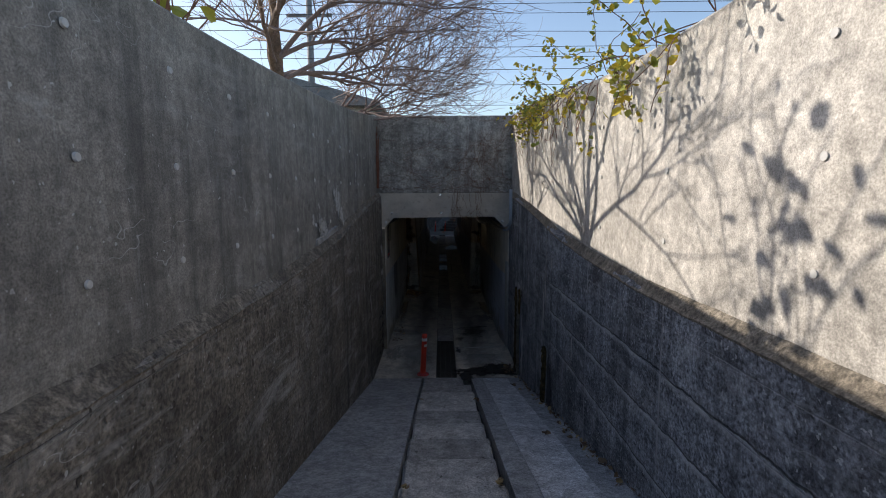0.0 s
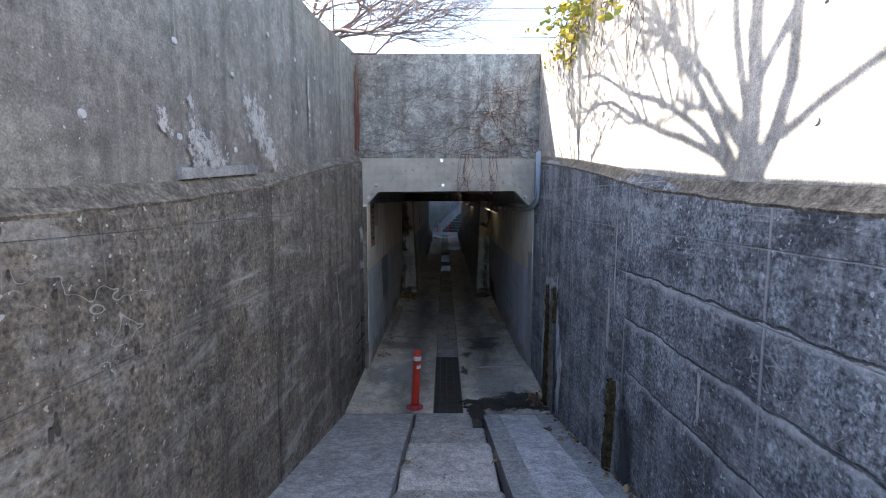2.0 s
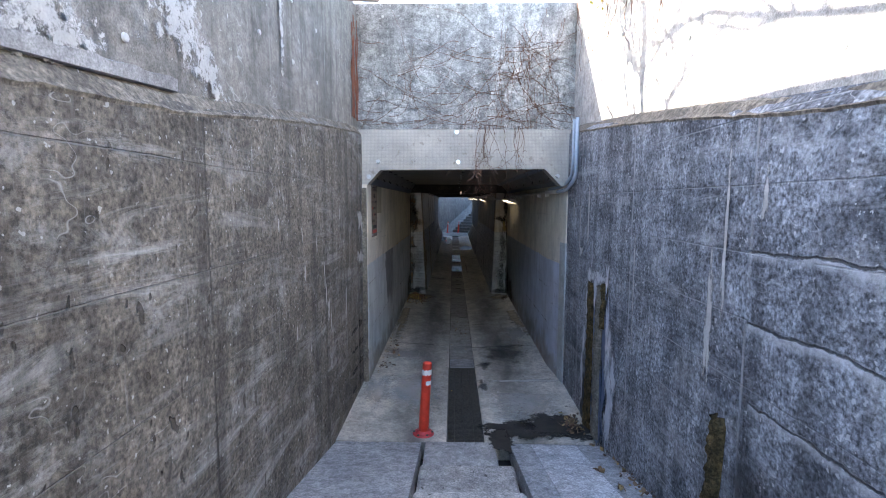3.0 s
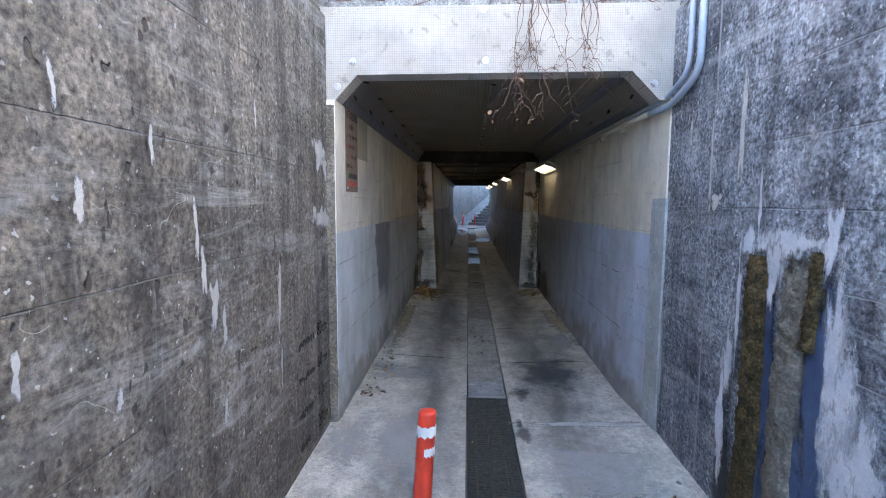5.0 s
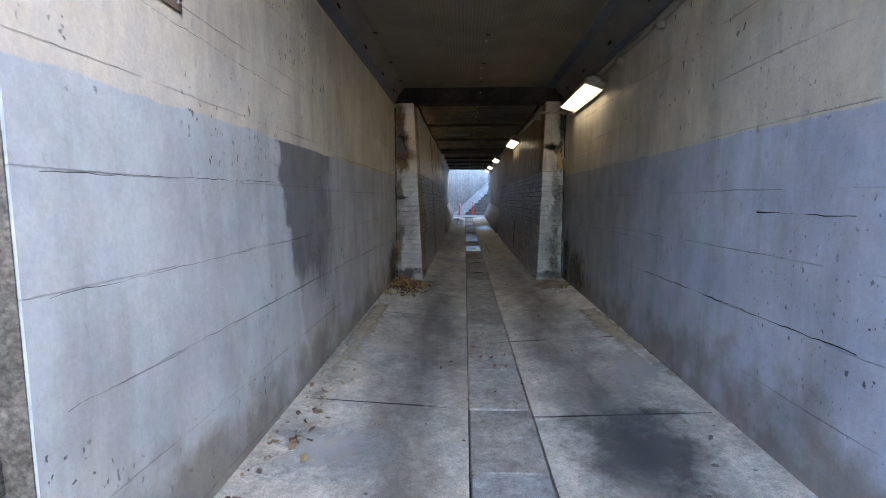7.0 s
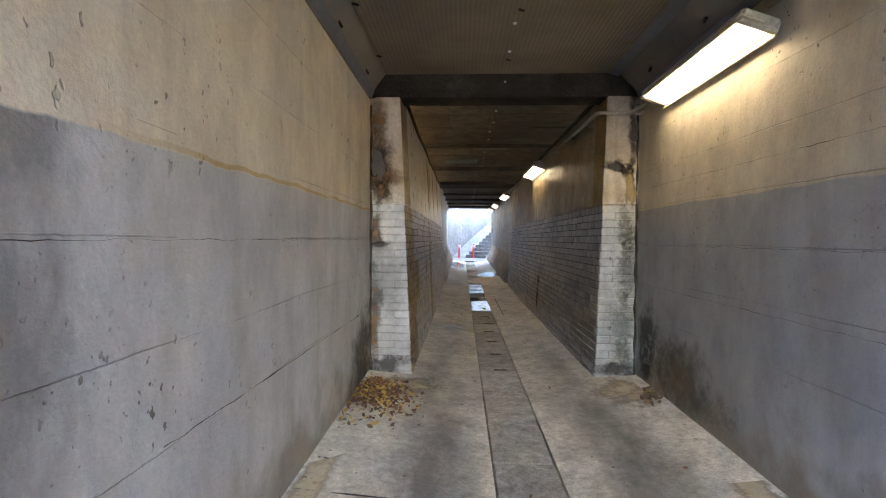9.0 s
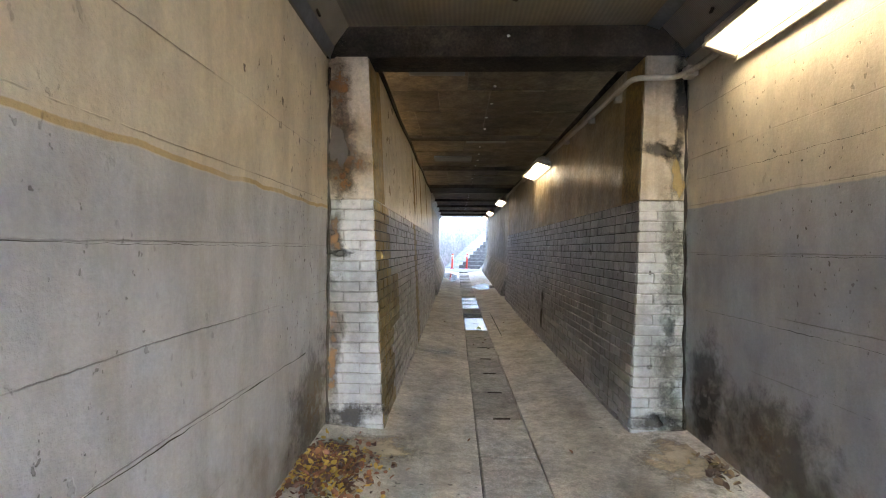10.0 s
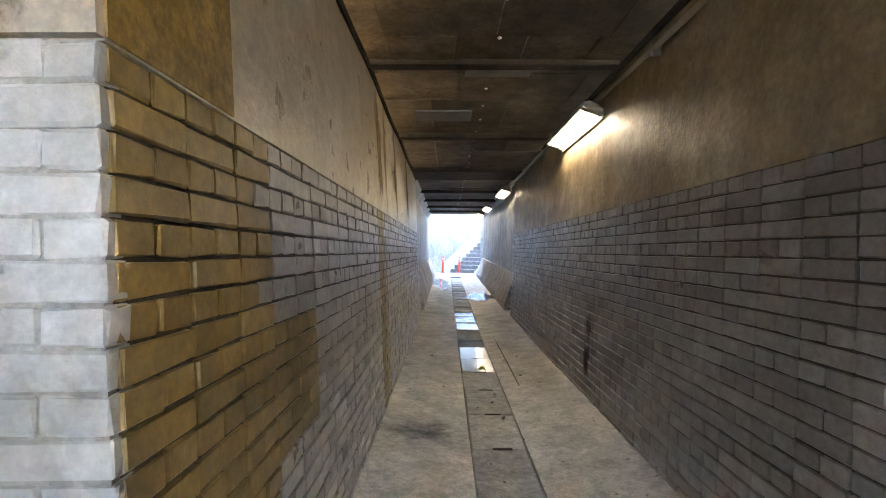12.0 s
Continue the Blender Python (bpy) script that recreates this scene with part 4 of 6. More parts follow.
while y < Y_EXIT - 0.6:
    special = abs(y - 19.83) < 0.2
    if 14.6 < y < 19.5:
        o = new("slot", slot_mesh)
        o.parent, o.location = covers, (0.02, y - 9.61, rise(y))
    if special:
        for i in range(22):
            part("bar", box((-0.16, i * 0.026, -0.03), (0.16, i * 0.026 + 0.009, 0.0)), M_GRATE, covers).location = (0, y - 9.61, rise(y) - 0.003)
    elif cov is None:
        bm = box((-0.168, 0.004, -0.05), (0.168, 0.608, 0.0), 0.007)
        add_box(bm, (-0.06, 0.0, -0.04), (0.06, 0.006, -0.004))
        cov = part("cover", bm, M_COVER, covers)
        cov.location = (0, y - 9.61, 0)
    else:
        wet = 18.3 < y < 19.5 or 20.5 < y < 22.3
        if wet and dry:
            dry = cov.data.copy()
            dry.materials[0] = M_WET
            dry, wet_mesh = False, dry
        o = new("cover", wet_mesh if wet else cov.data)
        o.parent = covers
        o.location = (rnd.uniform(-0.004, 0.004), y - 9.61, rise(y) + rnd.uniform(-0.006, 0.003))
        o.rotation_euler = (rnd.uniform(-0.006, 0.006), rnd.uniform(-0.008, 0.008), 0)
    y += 0.6155

# ---- bollards ----
def bollard(at, lean=0.0):
    b = empty("bollard", at)
    tagged(b, "orange-red plastic bollard with torn white bands", "bollard")
    bm = bmesh.new()
    bmesh.ops.create_cone(bm, cap_ends=True, segments=24, radius1=0.105, radius2=0.09, depth=0.018, matrix=Matrix.Translation((0, 0, 0.009)))
    bmesh.ops.create_cone(bm, cap_ends=True, segments=24, radius1=0.075, radius2=0.05, depth=0.022, matrix=Matrix.Translation((0, 0, 0.028)))
    part("base", bm, M_RED_DIRT, b, "faded red round base")
    for k in range(6):
        bm = bmesh.new()
        bmesh.ops.create_cone(bm, cap_ends=True, segments=6, radius1=0.012, radius2=0.01, depth=0.01, matrix=Matrix.Translation((0.085 * math.cos(k * 1.047), 0.085 * math.sin(k * 1.047), 0.022)))
        part("bolt", bm, M_GRATE, b)
    rings = [(0.035, 0.047), (0.08, 0.047), (0.62, 0.043), (0.685, 0.043), (0.697, 0.039), (0.70, 0.03)]
    secs = [[(lean * z + r * math.cos(a), r * math.sin(a), z) for a in (2 * math.pi * k / 20 for k in range(20))] for z, r in rings]
    part("post", loft(secs), M_RED, b, "", True)
    for z0, z1, a0, a1 in ((0.585, 0.635, -2.9, 0.2), (0.49, 0.53, -1.6, 0.0)):
        secs = []
        for k in range(13):
            a = a0 + (a1 - a0) * k / 12
            j = 0.008 * math.sin(k * 2.3)
            secs.append([(lean * z + r * math.cos(a), r * math.sin(a), z) for z, r in ((z0 + j, 0.0455), (z1 - j * 0.6, 0.0452), (z1 - j * 0.6, 0.0468), (z0 + j, 0.047))])
        part("band", loft(secs), M_WHITE, b, "torn white reflective band")
    return b


near = bollard((-0.327, 7.79, 0.0), 0.055)
for p in ((-0.42, 34.0, 0.286), (0.27, 34.0, 0.286)):
    tagged(copy_thing(near, pose(*p)), "red plastic bollard standing outside the exit", "bollard", "bollards at the exit")

# ---- lamps and conduit ----
def strip_lamp(at, length=1.24):
    lamp = empty("wall_lamp", at)
    tagged(lamp, "lit cream strip lamp fixed high on the tunnel wall", "lamp", "lamps along the wall")
    t = Matrix.Rotation(radians(19), 4, 'Y')
    bm = bmesh.new()
    add_box(bm, (-0.095, -length / 2, 0.0), (0.095, length / 2, 0.05), 0.015, t)
    add_box(bm, (-0.05, -length / 2 + 0.08, 0.045), (0.06, length / 2 - 0.08, 0.10), 0.015, t)
    part("housing", bm, M_LAMP_BODY, lamp)
    for s in (-1, 1):
        bm = bmesh.new()
        add_box(bm, (-0.092, s * (length / 2 - 0.02) - 0.02, -0.02), (0.092, s * (length / 2 - 0.02) + 0.02, 0.004), 0.006, t)
        part("end_cap", bm, M_LAMP_BODY, lamp)
    bm = bmesh.new()
    add_box(bm, (-0.068, -length / 2 + 0.05, -0.014), (0.068, length / 2 - 0.045, 0.002), 0.005, t)
    part("diffuser", bm, M_LAMP, lamp, "glowing glass diffuser")
    # added strip that blocks lamp light from the wall close beside it
    bm = bmesh.new()
    add_box(bm, (0.086, -length / 2 + 0.01, -0.04), (0.096, length / 2 - 0.01, 0.03), 0.003, t)
    part("side_panel", bm, M_LAMP_BODY, lamp)
    for s in (-0.35, 0.35):
        part("bracket", box((0.03, s - 0.02, 0.02), (0.105, s + 0.02, 0.06), 0.004), M_LAMP_BODY, lamp)
    return lamp


first = strip_lamp((1.095, 13.36, 2.225))
for x, y, z in ((0.845, 18.06, 2.28), (0.86, 23.35, 2.36), (0.86, 27.0, 2.38), (0.86, 29.7, 2.40)):
    copy_thing(first, pose(x, y, z))

conduit = empty("conduit", (1.2, 9.2, 2.4))
tagged(conduit, "grey painted cable conduit clipped along the wall", "conduit")
O = Vector((-1.2, -9.2, -2.4))


def run(points, r, material, name="pipe", rr=0.07):
    return part(name, tube([Vector(p) + O for p in bend(points, rr)], r, 10), material, conduit, "", True)


run([(XR - 0.025, 8.74, 3.09), (XR - 0.025, 8.74, 2.50), (1.24, 9.06, 2.40), (1.20, 9.25, 2.375), (1.19, 9.7, 2.37)], 0.017, M_PIPE_BLUE, "pipe", 0.12)
run([(XR - 0.025, 8.60, 3.09), (XR - 0.025, 8.60, 2.46), (1.24, 8.98, 2.335), (1.19, 9.2, 2.325)], 0.021, M_PIPE_BLUE, "pipe", 0.12)
run([(1.19, 9.2, 2.325), (1.165, 9.7, 2.33), (1.165, 12.8, 2.335)], 0.021, M_PIPE)
run([(1.165, 13.9, 2.27), (1.165, 14.3, 2.27), (1.10, 14.46, 2.26), (0.93, 14.475, 2.265), (0.885, 14.6, 2.30), (0.905, 17.5, 2.37)], 0.018, M_PIPE, "pipe", 0.06)
run([(0.905, 18.9, 2.40), (0.91, 22.0, 2.41), (0.95, 22.8, 2.42)], 0.022, M_PIPE)
run([(0.95, 24.0, 2.42), (0.96, 30.6, 2.42)], 0.022, M_PIPE)
run([(0.915, 14.62, 2.455), (0.925, 22.0, 2.46)], 0.02, M_SOOT)
for x, y, z in ((1.19, 9.75, 2.315), (1.19, 10.33, 2.315), (1.19, 11.43, 2.315), (1.19, 12.25, 2.315), (1.185, 14.05, 2.26), (0.93, 14.95, 2.30), (0.925, 15.6, 2.32), (0.925, 16.5, 2.345), (0.925, 19.6, 2.40), (0.93, 21.0, 2.41)):
    part("clip", box((x - 0.045 - 1.2, y - 0.018 - 9.2, z - 0.045 - 2.4), (x + 0.01 - 1.2, y + 0.018 - 9.2, z + 0.04 - 2.4), 0.005), M_PIPE, conduit)
part("junction_box", box((1.12 - 1.2, 14.36 - 9.2, 2.235 - 2.4), (1.19 - 1.2, 14.44 - 9.2, 2.305 - 2.4), 0.01), M_PIPE, conduit)

# galvanised corner guard
guard = empty("corner_guard", (1.25, 9.018, 0.04))
tagged(guard, "scuffed galvanised sheet guarding the wall corner", "corner guard")
part("plate", loft([[(0.012, 0.004, z), (-0.0085, 0.192, z), (-0.0125, 0.192, z), (0.007, 0.0, z)] for z in (0.0, 1.68)]), M_GALV, guard)
part("flange", box((0.007, -0.004, 0.0), (0.0245, 0.0, 1.68), 0.001), M_GALV, guard)
for z in (0.12, 0.75, 1.3):
    bm = bmesh.new()
    bmesh.ops.create_cone(bm, cap_ends=True, segments=8, radius1=0.012, radius2=0.009, depth=0.01, matrix=pose(-0.007, 0.1, z, 0, 90))
    part("screw", bm, M_BOLT, guard)

# ---- clips on the ceiling panels ----
bm = bmesh.new()
for y in (9.4, 10.0, 10.6, 11.5, 12.4, 13.3, 14.1):
    for x, z, a in ((-0.91, Z_CEIL - 0.006, 0), (-1.0, 2.49, 58), (1.01, Z_CEIL - 0.012, 0), (1.12, 2.49, -58), (0.08, Z_CEIL - 0.004, 0)):
        add_box(bm, (-0.022, -0.009, -0.005), (0.022, 0.009, 0.005), 0.003, pose(x, y + (0.1 if x == 0.08 else 0), z, 0, a, 35))
tagged(mesh_object("panel_clips", bm, M_SOOT), "small dark clips holding the ceiling panels", "clips", kind="structure")

# ---- lettering ----
def words(name, text, size, material, m, parent=None, label=""):
    cu = bpy.data.curves.new(name, 'FONT')
    cu.body, cu.size, cu.extrude, cu.resolution_u = text, size, 0.0006, 3
    tmp = bpy.data.objects.new(name, cu)
    scene.collection.objects.link(tmp)
    bpy.context.view_layer.update()
    me = bpy.data.meshes.new_from_object(tmp.evaluated_get(bpy.context.evaluated_depsgraph_get()))
    bpy.data.objects.remove(tmp)
    me.materials.clear()
    me.materials.append(material)
    ob = new(name, me)
    ob.matrix_basis = m
    if parent:
        ob.parent = parent
    if label:
        tagged(ob, label)
    return ob


def on_left(x, y, z):
    """Pose of lettering on a wall that faces +x, reading towards +y."""
    return Matrix.Translation((x, y, z)) @ Matrix(((0, 0, 1, 0), (1, 0, 0, 0), (0, 1, 0, 0), (0, 0, 0, 1)))


def corners(points):
    """Outline of a polygon given by its corners round the middle."""
    def reach(a):
        d, best = (math.cos(a), math.sin(a)), 1.0
        for (x0, y0), (x1, y1) in zip(points, points[1:] + points[:1]):
            ex, ey = x1 - x0, y1 - y0
            den = d[0] * ey - d[1] * ex
            if abs(den) > 1e-9:
                r, f = (x0 * ey - y0 * ex) / den, (x0 * d[1] - y0 * d[0]) / den
                if r > 0 and -1e-6 <= f <= 1 + 1e-6:
                    best = r
        return best
    return reach


def faded_mark(z, text, ink, tail, seed):
    """Stencilled height on the wall: narrow numerals, each a part, after a row of smudged characters."""
    rnd = random.Random(seed)
    mark = empty("depth_mark", (XL + 0.003, 8.72, z))
    tagged(mark, "faded black stencilled flood depth mark on the wall", "wall marking", "flood depth marks")
    y = 0.0
    for ch in text:
        w = words("numeral", ch, 0.13 if ch in "0123456789" else 0.115, ink, on_left(0.001, y, 0.0) @ Matrix.Diagonal((0.72, 1, 1, 1)), mark)
        y += 0.72 * max(v.co.x for v in w.data.vertices) + 0.008
    for k in range(tail):
        smear = blot("stroke", (0.0, -0.34 + 0.036 * k, 0.03 + rnd.uniform(-0.006, 0.006)), (0, 0.019, 0), (0, 0, 0.021), corners([(-1, 1), (1, 1), (1, -1), (-1, -1)]), R_INK, lift=0.001 + 0.0004 * k, seed=seed * 20 + k, rough=0.3, steps=20)
        smear.parent = mark


faded_mark(0.775, "80cm", M_INK, 8, 1)
faded_mark(0.55, "60cm", M_INK, 8, 2)
faded_mark(0.335, "40cm", M_INK_FAINT, 7, 3)
faded_mark(0.13, "20cm", M_INK_FAINT, 5, 4)

sign = empty("notice_sign", (TL + 0.002, 9.49, 1.76))
tagged(sign, "brown metal notice with red and black characters", "sign")
part("board", box((0.0, -0.19, 0.0), (0.006, 0.19, 0.66), 0.002), M_SIGN, sign)
for y, z in ((-0.165, 0.03), (0.165, 0.03), (-0.165, 0.63), (0.165, 0.63)):
    bm = bmesh.new()
    bmesh.ops.create_cone(bm, cap_ends=True, segments=8, radius1=0.011, radius2=0.008, depth=0.01, matrix=pose(0.01, y, z, 0, 90))
    part("screw", bm, M_BOLT, sign)
for z, text, k in ((0.575, "長沼架道橋", 0.07), (0.495, "お願い", 0.05), (0.425, "ガード下に自動車等が", 0.034), (0.345, "     したのを見た方", 0.034), (0.265, "は、     下記まで御", 0.034), (0.19, "連絡下さい。", 0.034)):
    words("lettering", text, k, M_SIGN_DARK, on_left(0.0068, -0.08 if k == 0.05 else -0.17, z), sign)
words("lettering", "衝突", 0.036, M_SIGN_RED, on_left(0.0068, -0.165, 0.345), sign, "red characters")
words("lettering", "至急", 0.036, M_SIGN_RED, on_left(0.0068, -0.075, 0.265), sign, "red characters")
part("emblem", box((0.006, -0.165, 0.105), (0.0072, -0.135, 0.155)), M_SIGN_GREEN, sign, "small green emblem")
bm = bmesh.new()
for k in range(9):
    add_box(bm, (0.006, -0.12 + 0.031 * k, 0.105), (0.0072, -0.096 + 0.031 * k, 0.145))
part("dark_lettering", bm, M_SIGN_DARK, sign)
bm = bmesh.new()
for k in range(11):
    add_box(bm, (0.006, -0.15 + 0.028 * k, 0.045), (0.0072, -0.13 + 0.028 * k, 0.085))
part("red_lettering", bm, M_SIGN_RED, sign)
pale = mesh_object("notice_board", box((TL + 0.002, 9.70, 2.05), (TL + 0.006, 10.09, 2.40), 0.001), M_SIGN_PALE)
tagged(pale, "blank faded yellowish board beside the notice", "board")

# ---- stains and patches on the walls ----
def patch(name, label, category, *args, **kw):
    return tagged(blot(name, *args, **kw), label, category, kind="structure")


def tall(a):
    return 1.0


def run_shape(a):
    """Tapering run: broad at the head, thin at the foot."""
    return 0.45 + 0.55 * abs(math.sin(a)) ** 2


LW = (0, 1, 0), (0, 0, 1)           # axes on a wall that faces +x
RW = (0, -1, 0), (0, 0, 1)          # axes on a wall that faces -x


def ax(pair, w, h):
    return Vector(pair[0]) * w, Vector(pair[1]) * h


UPL = XL - 0.055 + 0.006
for i, (y, z, w, h) in enumerate(((4.66, 2.77, 0.10, 0.17), (4.80, 2.66, 0.20, 0.09), (4.70, 2.70, 0.14, 0.13), (5.45, 2.92, 0.26, 0.20), (5.64, 2.78, 0.15, 0.13), (4.38, 2.80, 0.07, 0.06), (5.3, 3.05, 0.09, 0.07), (6.6, 3.3, 0.05, 0.3), (4.76, 2.69, 0.16, 0.10))):
    patch("stain", "flaking white lime patch on the concrete", "stain", (UPL, y, z), *ax(LW, w, h), tall, R_FLAKE, seed=30 + i, rough=0.4, lift=0.002 + 0.0011 * i)
strip = loft([[(UPL - 0.02, y, along(LEDGE, y) + 0.005), (UPL + 0.016, y, along(LEDGE, y) + 0.008), (UPL + 0.016, y, along(LEDGE, y) + 0.055 + 0.006 * math.sin(y * 31)), (UPL - 0.02, y, along(LEDGE, y) + 0.065)] for y in np.linspace(4.5, 5.38, 19)])
tagged(mesh_object("mortar_strip", strip, M_PALE), "pale mortar strip along the ledge of the wall", "mortar", kind="structure")
for i, (y, z, w, h) in enumerate(((7.345, 1.58, 0.022, 0.13), (7.38, 1.40, 0.035, 0.11), (7.45, 1.27, 0.06, 0.13), (7.52, 1.17, 0.035, 0.08), (8.095, 1.16, 0.055, 0.21), (8.105, 0.80, 0.022, 0.17), (7.50, 0.80, 0.035, 0.075), (6.81, 1.68, 0.035, 0.075), (8.84, 2.0, 0.16, 0.10), (8.93, 1.92, 0.09, 0.10), (8.86, 1.57, 0.16, 0.10), (8.70, 1.60, 0.08, 0.05), (6.6, 1.3, 0.02, 0.05), (6.75, 1.95, 0.02, 0.07), (7.1, 1.85, 0.02, 0.07), (7.85, 2.08, 0.02, 0.09), (6.9, 1.1, 0.03, 0.04), (6.3, 2.05, 0.025, 0.05))):
    patch("stain", "pale lime run down the concrete wall", "stain", (XL + 0.001, y, z), *ax(LW, w, h), run_shape if w < 0.1 else tall, R_LIME, seed=50 + i, rough=0.45, lift=0.002 + 0.0007 * i)
for i, (y, z, w, h) in enumerate(((8.15, 2.05, 0.05, 0.45), (8.71, 2.1, 0.035, 0.13), (5.51, 2.22, 0.035, 0.16), (6.93, 1.6, 0.02, 0.45), (8.44, 1.92, 0.03, 0.3), (5.90, 1.55, 0.06, 0.4), (4.6, 1.5, 0.03, 0.14), (8.98, 1.73, 0.04, 0.06), (8.98, 0.6, 0.04, 0.5), (5.78, 2.0, 0.03, 0.5), (8.35, 1.70, 0.1, 0.06))):
    patch("stain", "white mineral run down the dark wall", "stain", (XR - 0.001, y, z), *ax(RW, w, h), run_shape if w < 0.12 else tall, R_LIME, seed=80 + i, rough=0.35, lift=0.0025 + 0.0007 * i)
for i, (y, z, w, h, mt, label) in enumerate((
        (8.12, 0.22, 0.10, 0.32, R_DAMP, "dark damp band on the wall"), (5.5, 0.6, 0.16, 0.6, R_DAMP, "dark damp band on the wall"),
        (7.81, 0.70, 0.055, 0.80, R_WET, "wet blue seepage film on the wall"), (7.60, 0.36, 0.22, 0.45, R_WET, "wet blue seepage film on the wall"), (7.49, 0.72, 0.07, 0.80, R_WET, "wet blue seepage film on the wall"),
        (7.74, 1.52, 0.31, 0.06, R_CRUST, "white lime crust above the moss"), (8.0, 1.50, 0.07, 0.07, R_CRUST, "white lime crust above the moss"), (7.80, 1.40, 0.05, 0.20, R_CRUST, "white lime crust above the moss"),
        (7.93, 1.66, 0.016, 0.16, R_CRUST, "white lime crust above the moss"), (7.47, 1.56, 0.05, 0.14, R_CRUST, "white lime crust above the moss"),
        (8.055, 1.18, 0.022, 0.34, R_CRUST, "white lime run beside the moss"), (8.12, 0.86, 0.06, 0.22, R_CRUST, "white lime run beside the moss"), (8.15, 0.50, 0.05, 0.32, R_CRUST, "white lime run beside the moss"),
        (7.42, 1.10, 0.045, 0.42, R_CRUST, "white lime run beside the moss"), (7.36, 0.86, 0.10, 0.30, R_CRUST, "white lime run beside the moss"), (7.31, 0.52, 0.12, 0.42, R_CRUST, "white lime run beside the moss"), (7.24, 0.80, 0.08, 0.18, R_CRUST, "white lime run beside the moss"))):
    patch("stain", label, "stain", (XR - 0.001, y, z), *ax(RW, w, h), tall, mt, seed=110 + i, rough=0.4 if mt is R_CRUST else 0.15, lift=0.0145 + 0.0007 * i)


def moss(y, z0, z1, w, seed, material, label):
    """Lumpy moss column on the east wall."""
    rnd = random.Random(seed)
    bm = bmesh.new()
    n = int((z1 - z0) / 0.02)
    rows = []
    for k in range(n + 1):
        z = z0 + (z1 - z0) * k / n
        f = k / n
        ww = w * (1.0 - 0.25 * f) * (1 if f < 0.96 else 0.7)
        cy = y + 0.02 * math.sin(z * 3 + seed) + 0.05 * (0.5 - f)
        row = []
        for j in range(9):
            u = j / 8 * 2 - 1
            d = (1 - u * u) ** 0.5 if abs(u) < 1 else 0
            bump = noise.noise(Vector((u * 3, z * 16, seed))) * 0.026 + noise.noise(Vector((u * 9, z * 45, seed))) * 0.018
            row.append(bm.verts.new((XR - 0.002 - d * (0.042 + bump), cy + u * ww * (1 + 0.12 * noise.noise(Vector((z * 9, seed, u)))), z)))
        rows.append(row)
    for a, b in zip(rows, rows[1:]):
        for j in range(8):
            bm.faces.new((a[j], a[j + 1], b[j + 1], b[j]))
    ob = mesh_object("moss", bm, material, smooth=True)
    tagged(ob, label, "moss")


moss(7.93, 0.03, 1.45, 0.115, 3, M_MOSS, "brown-green moss column growing on the damp wall")
moss(7.665, 0.06, 1.46, 0.105, 5, worn("grey_crusty_moss", (0.21, 0.19, 0.16), (0.12, 0.11, 0.085), rough=0.95, grain=70, blotch=12, bump=1.0, depth=0.02), "grey crusty lime column on the damp wall")
moss(7.535, 1.1, 1.5, 0.042, 9, M_MOSS, "short moss column beside the lime crust")
moss(5.78, 0.42, 1.15, 0.06, 8, M_MOSS, "dark moss column at the foot of the wall")

# grey repair patch and damp marks on the painted walls
patch("paint_patch", "brown damp patch low on the wall", "paint patch", (TL + 0.001, 14.25, 0.3), *ax(LW, 0.42, 0.42), tall, R_BROWN, seed=14, rough=0.2, lift=0.002)
patch("paint_patch", "dark damp patch low on the wall", "paint patch", (TR - 0.001, 14.3, 0.38), *ax(RW, 0.22, 0.36), tall, R_FILM, seed=15, rough=0.2, lift=0.002)
patch("paint_patch", "brown damp patch low on the wall", "paint patch", (TR - 0.001, 13.7, 0.3), *ax(RW, 0.5, 0.3), tall, R_BROWN, seed=16, rough=0.2, lift=0.002)
for i, (x, z, w, h, mt) in enumerate((
        (-0.99, 2.12, 0.10, 0.42, R_SMOKE), (-0.95, 1.78, 0.15, 0.28, R_SMOKE), (-0.97, 1.64, 0.12, 0.10, R_SMOKE), (-0.985, 1.86, 0.08, 0.19, R_SOOT),
        (-1.01, 1.30, 0.06, 0.22, R_SMOKE), (-1.01, 0.55, 0.06, 0.5, R_SMOKE), (-0.9, 0.14, 0.2, 0.09, R_SOOT), (-0.96, 1.17, 0.10, 0.025, R_SOOT), (-0.9, 0.9, 0.16, 0.4, R_STAINED),
        (1.15, 2.12, 0.06, 0.40, R_SOOT), (1.0, 1.84, 0.13, 0.05, R_SOOT), (1.10, 1.80, 0.06, 0.06, R_SOOT), (1.13, 1.65, 0.055, 0.16, R_OCHRE), (1.10, 1.30, 0.09, 0.24, R_MOSS), (1.11, 0.95, 0.10, 0.34, R_MOSS), (1.09, 0.5, 0.10, 0.3, R_MOSS),
        (1.12, 0.22, 0.09, 0.16, R_MOSS), (1.02, 0.13, 0.2, 0.06, R_SOOT), (0.98, 0.6, 0.12, 0.4, R_STAINED))):
    patch("rust_stain", "brown and sooty stain on the pier", "stain", (x, Y_PIER - 0.024, z), (w, 0, 0), (0, 0, h), tall, mt, seed=17 + i, rough=0.3, lift=0.002 + 0.0006 * i)
patch("render_flake", "bare grey concrete where render has flaked off", "flaked render", (-0.985, Y_PIER - 0.024, 1.86), (0.052, 0, 0), (0, 0, 0.135), tall, R_BARE, seed=61, rough=0.35, lift=0.018)
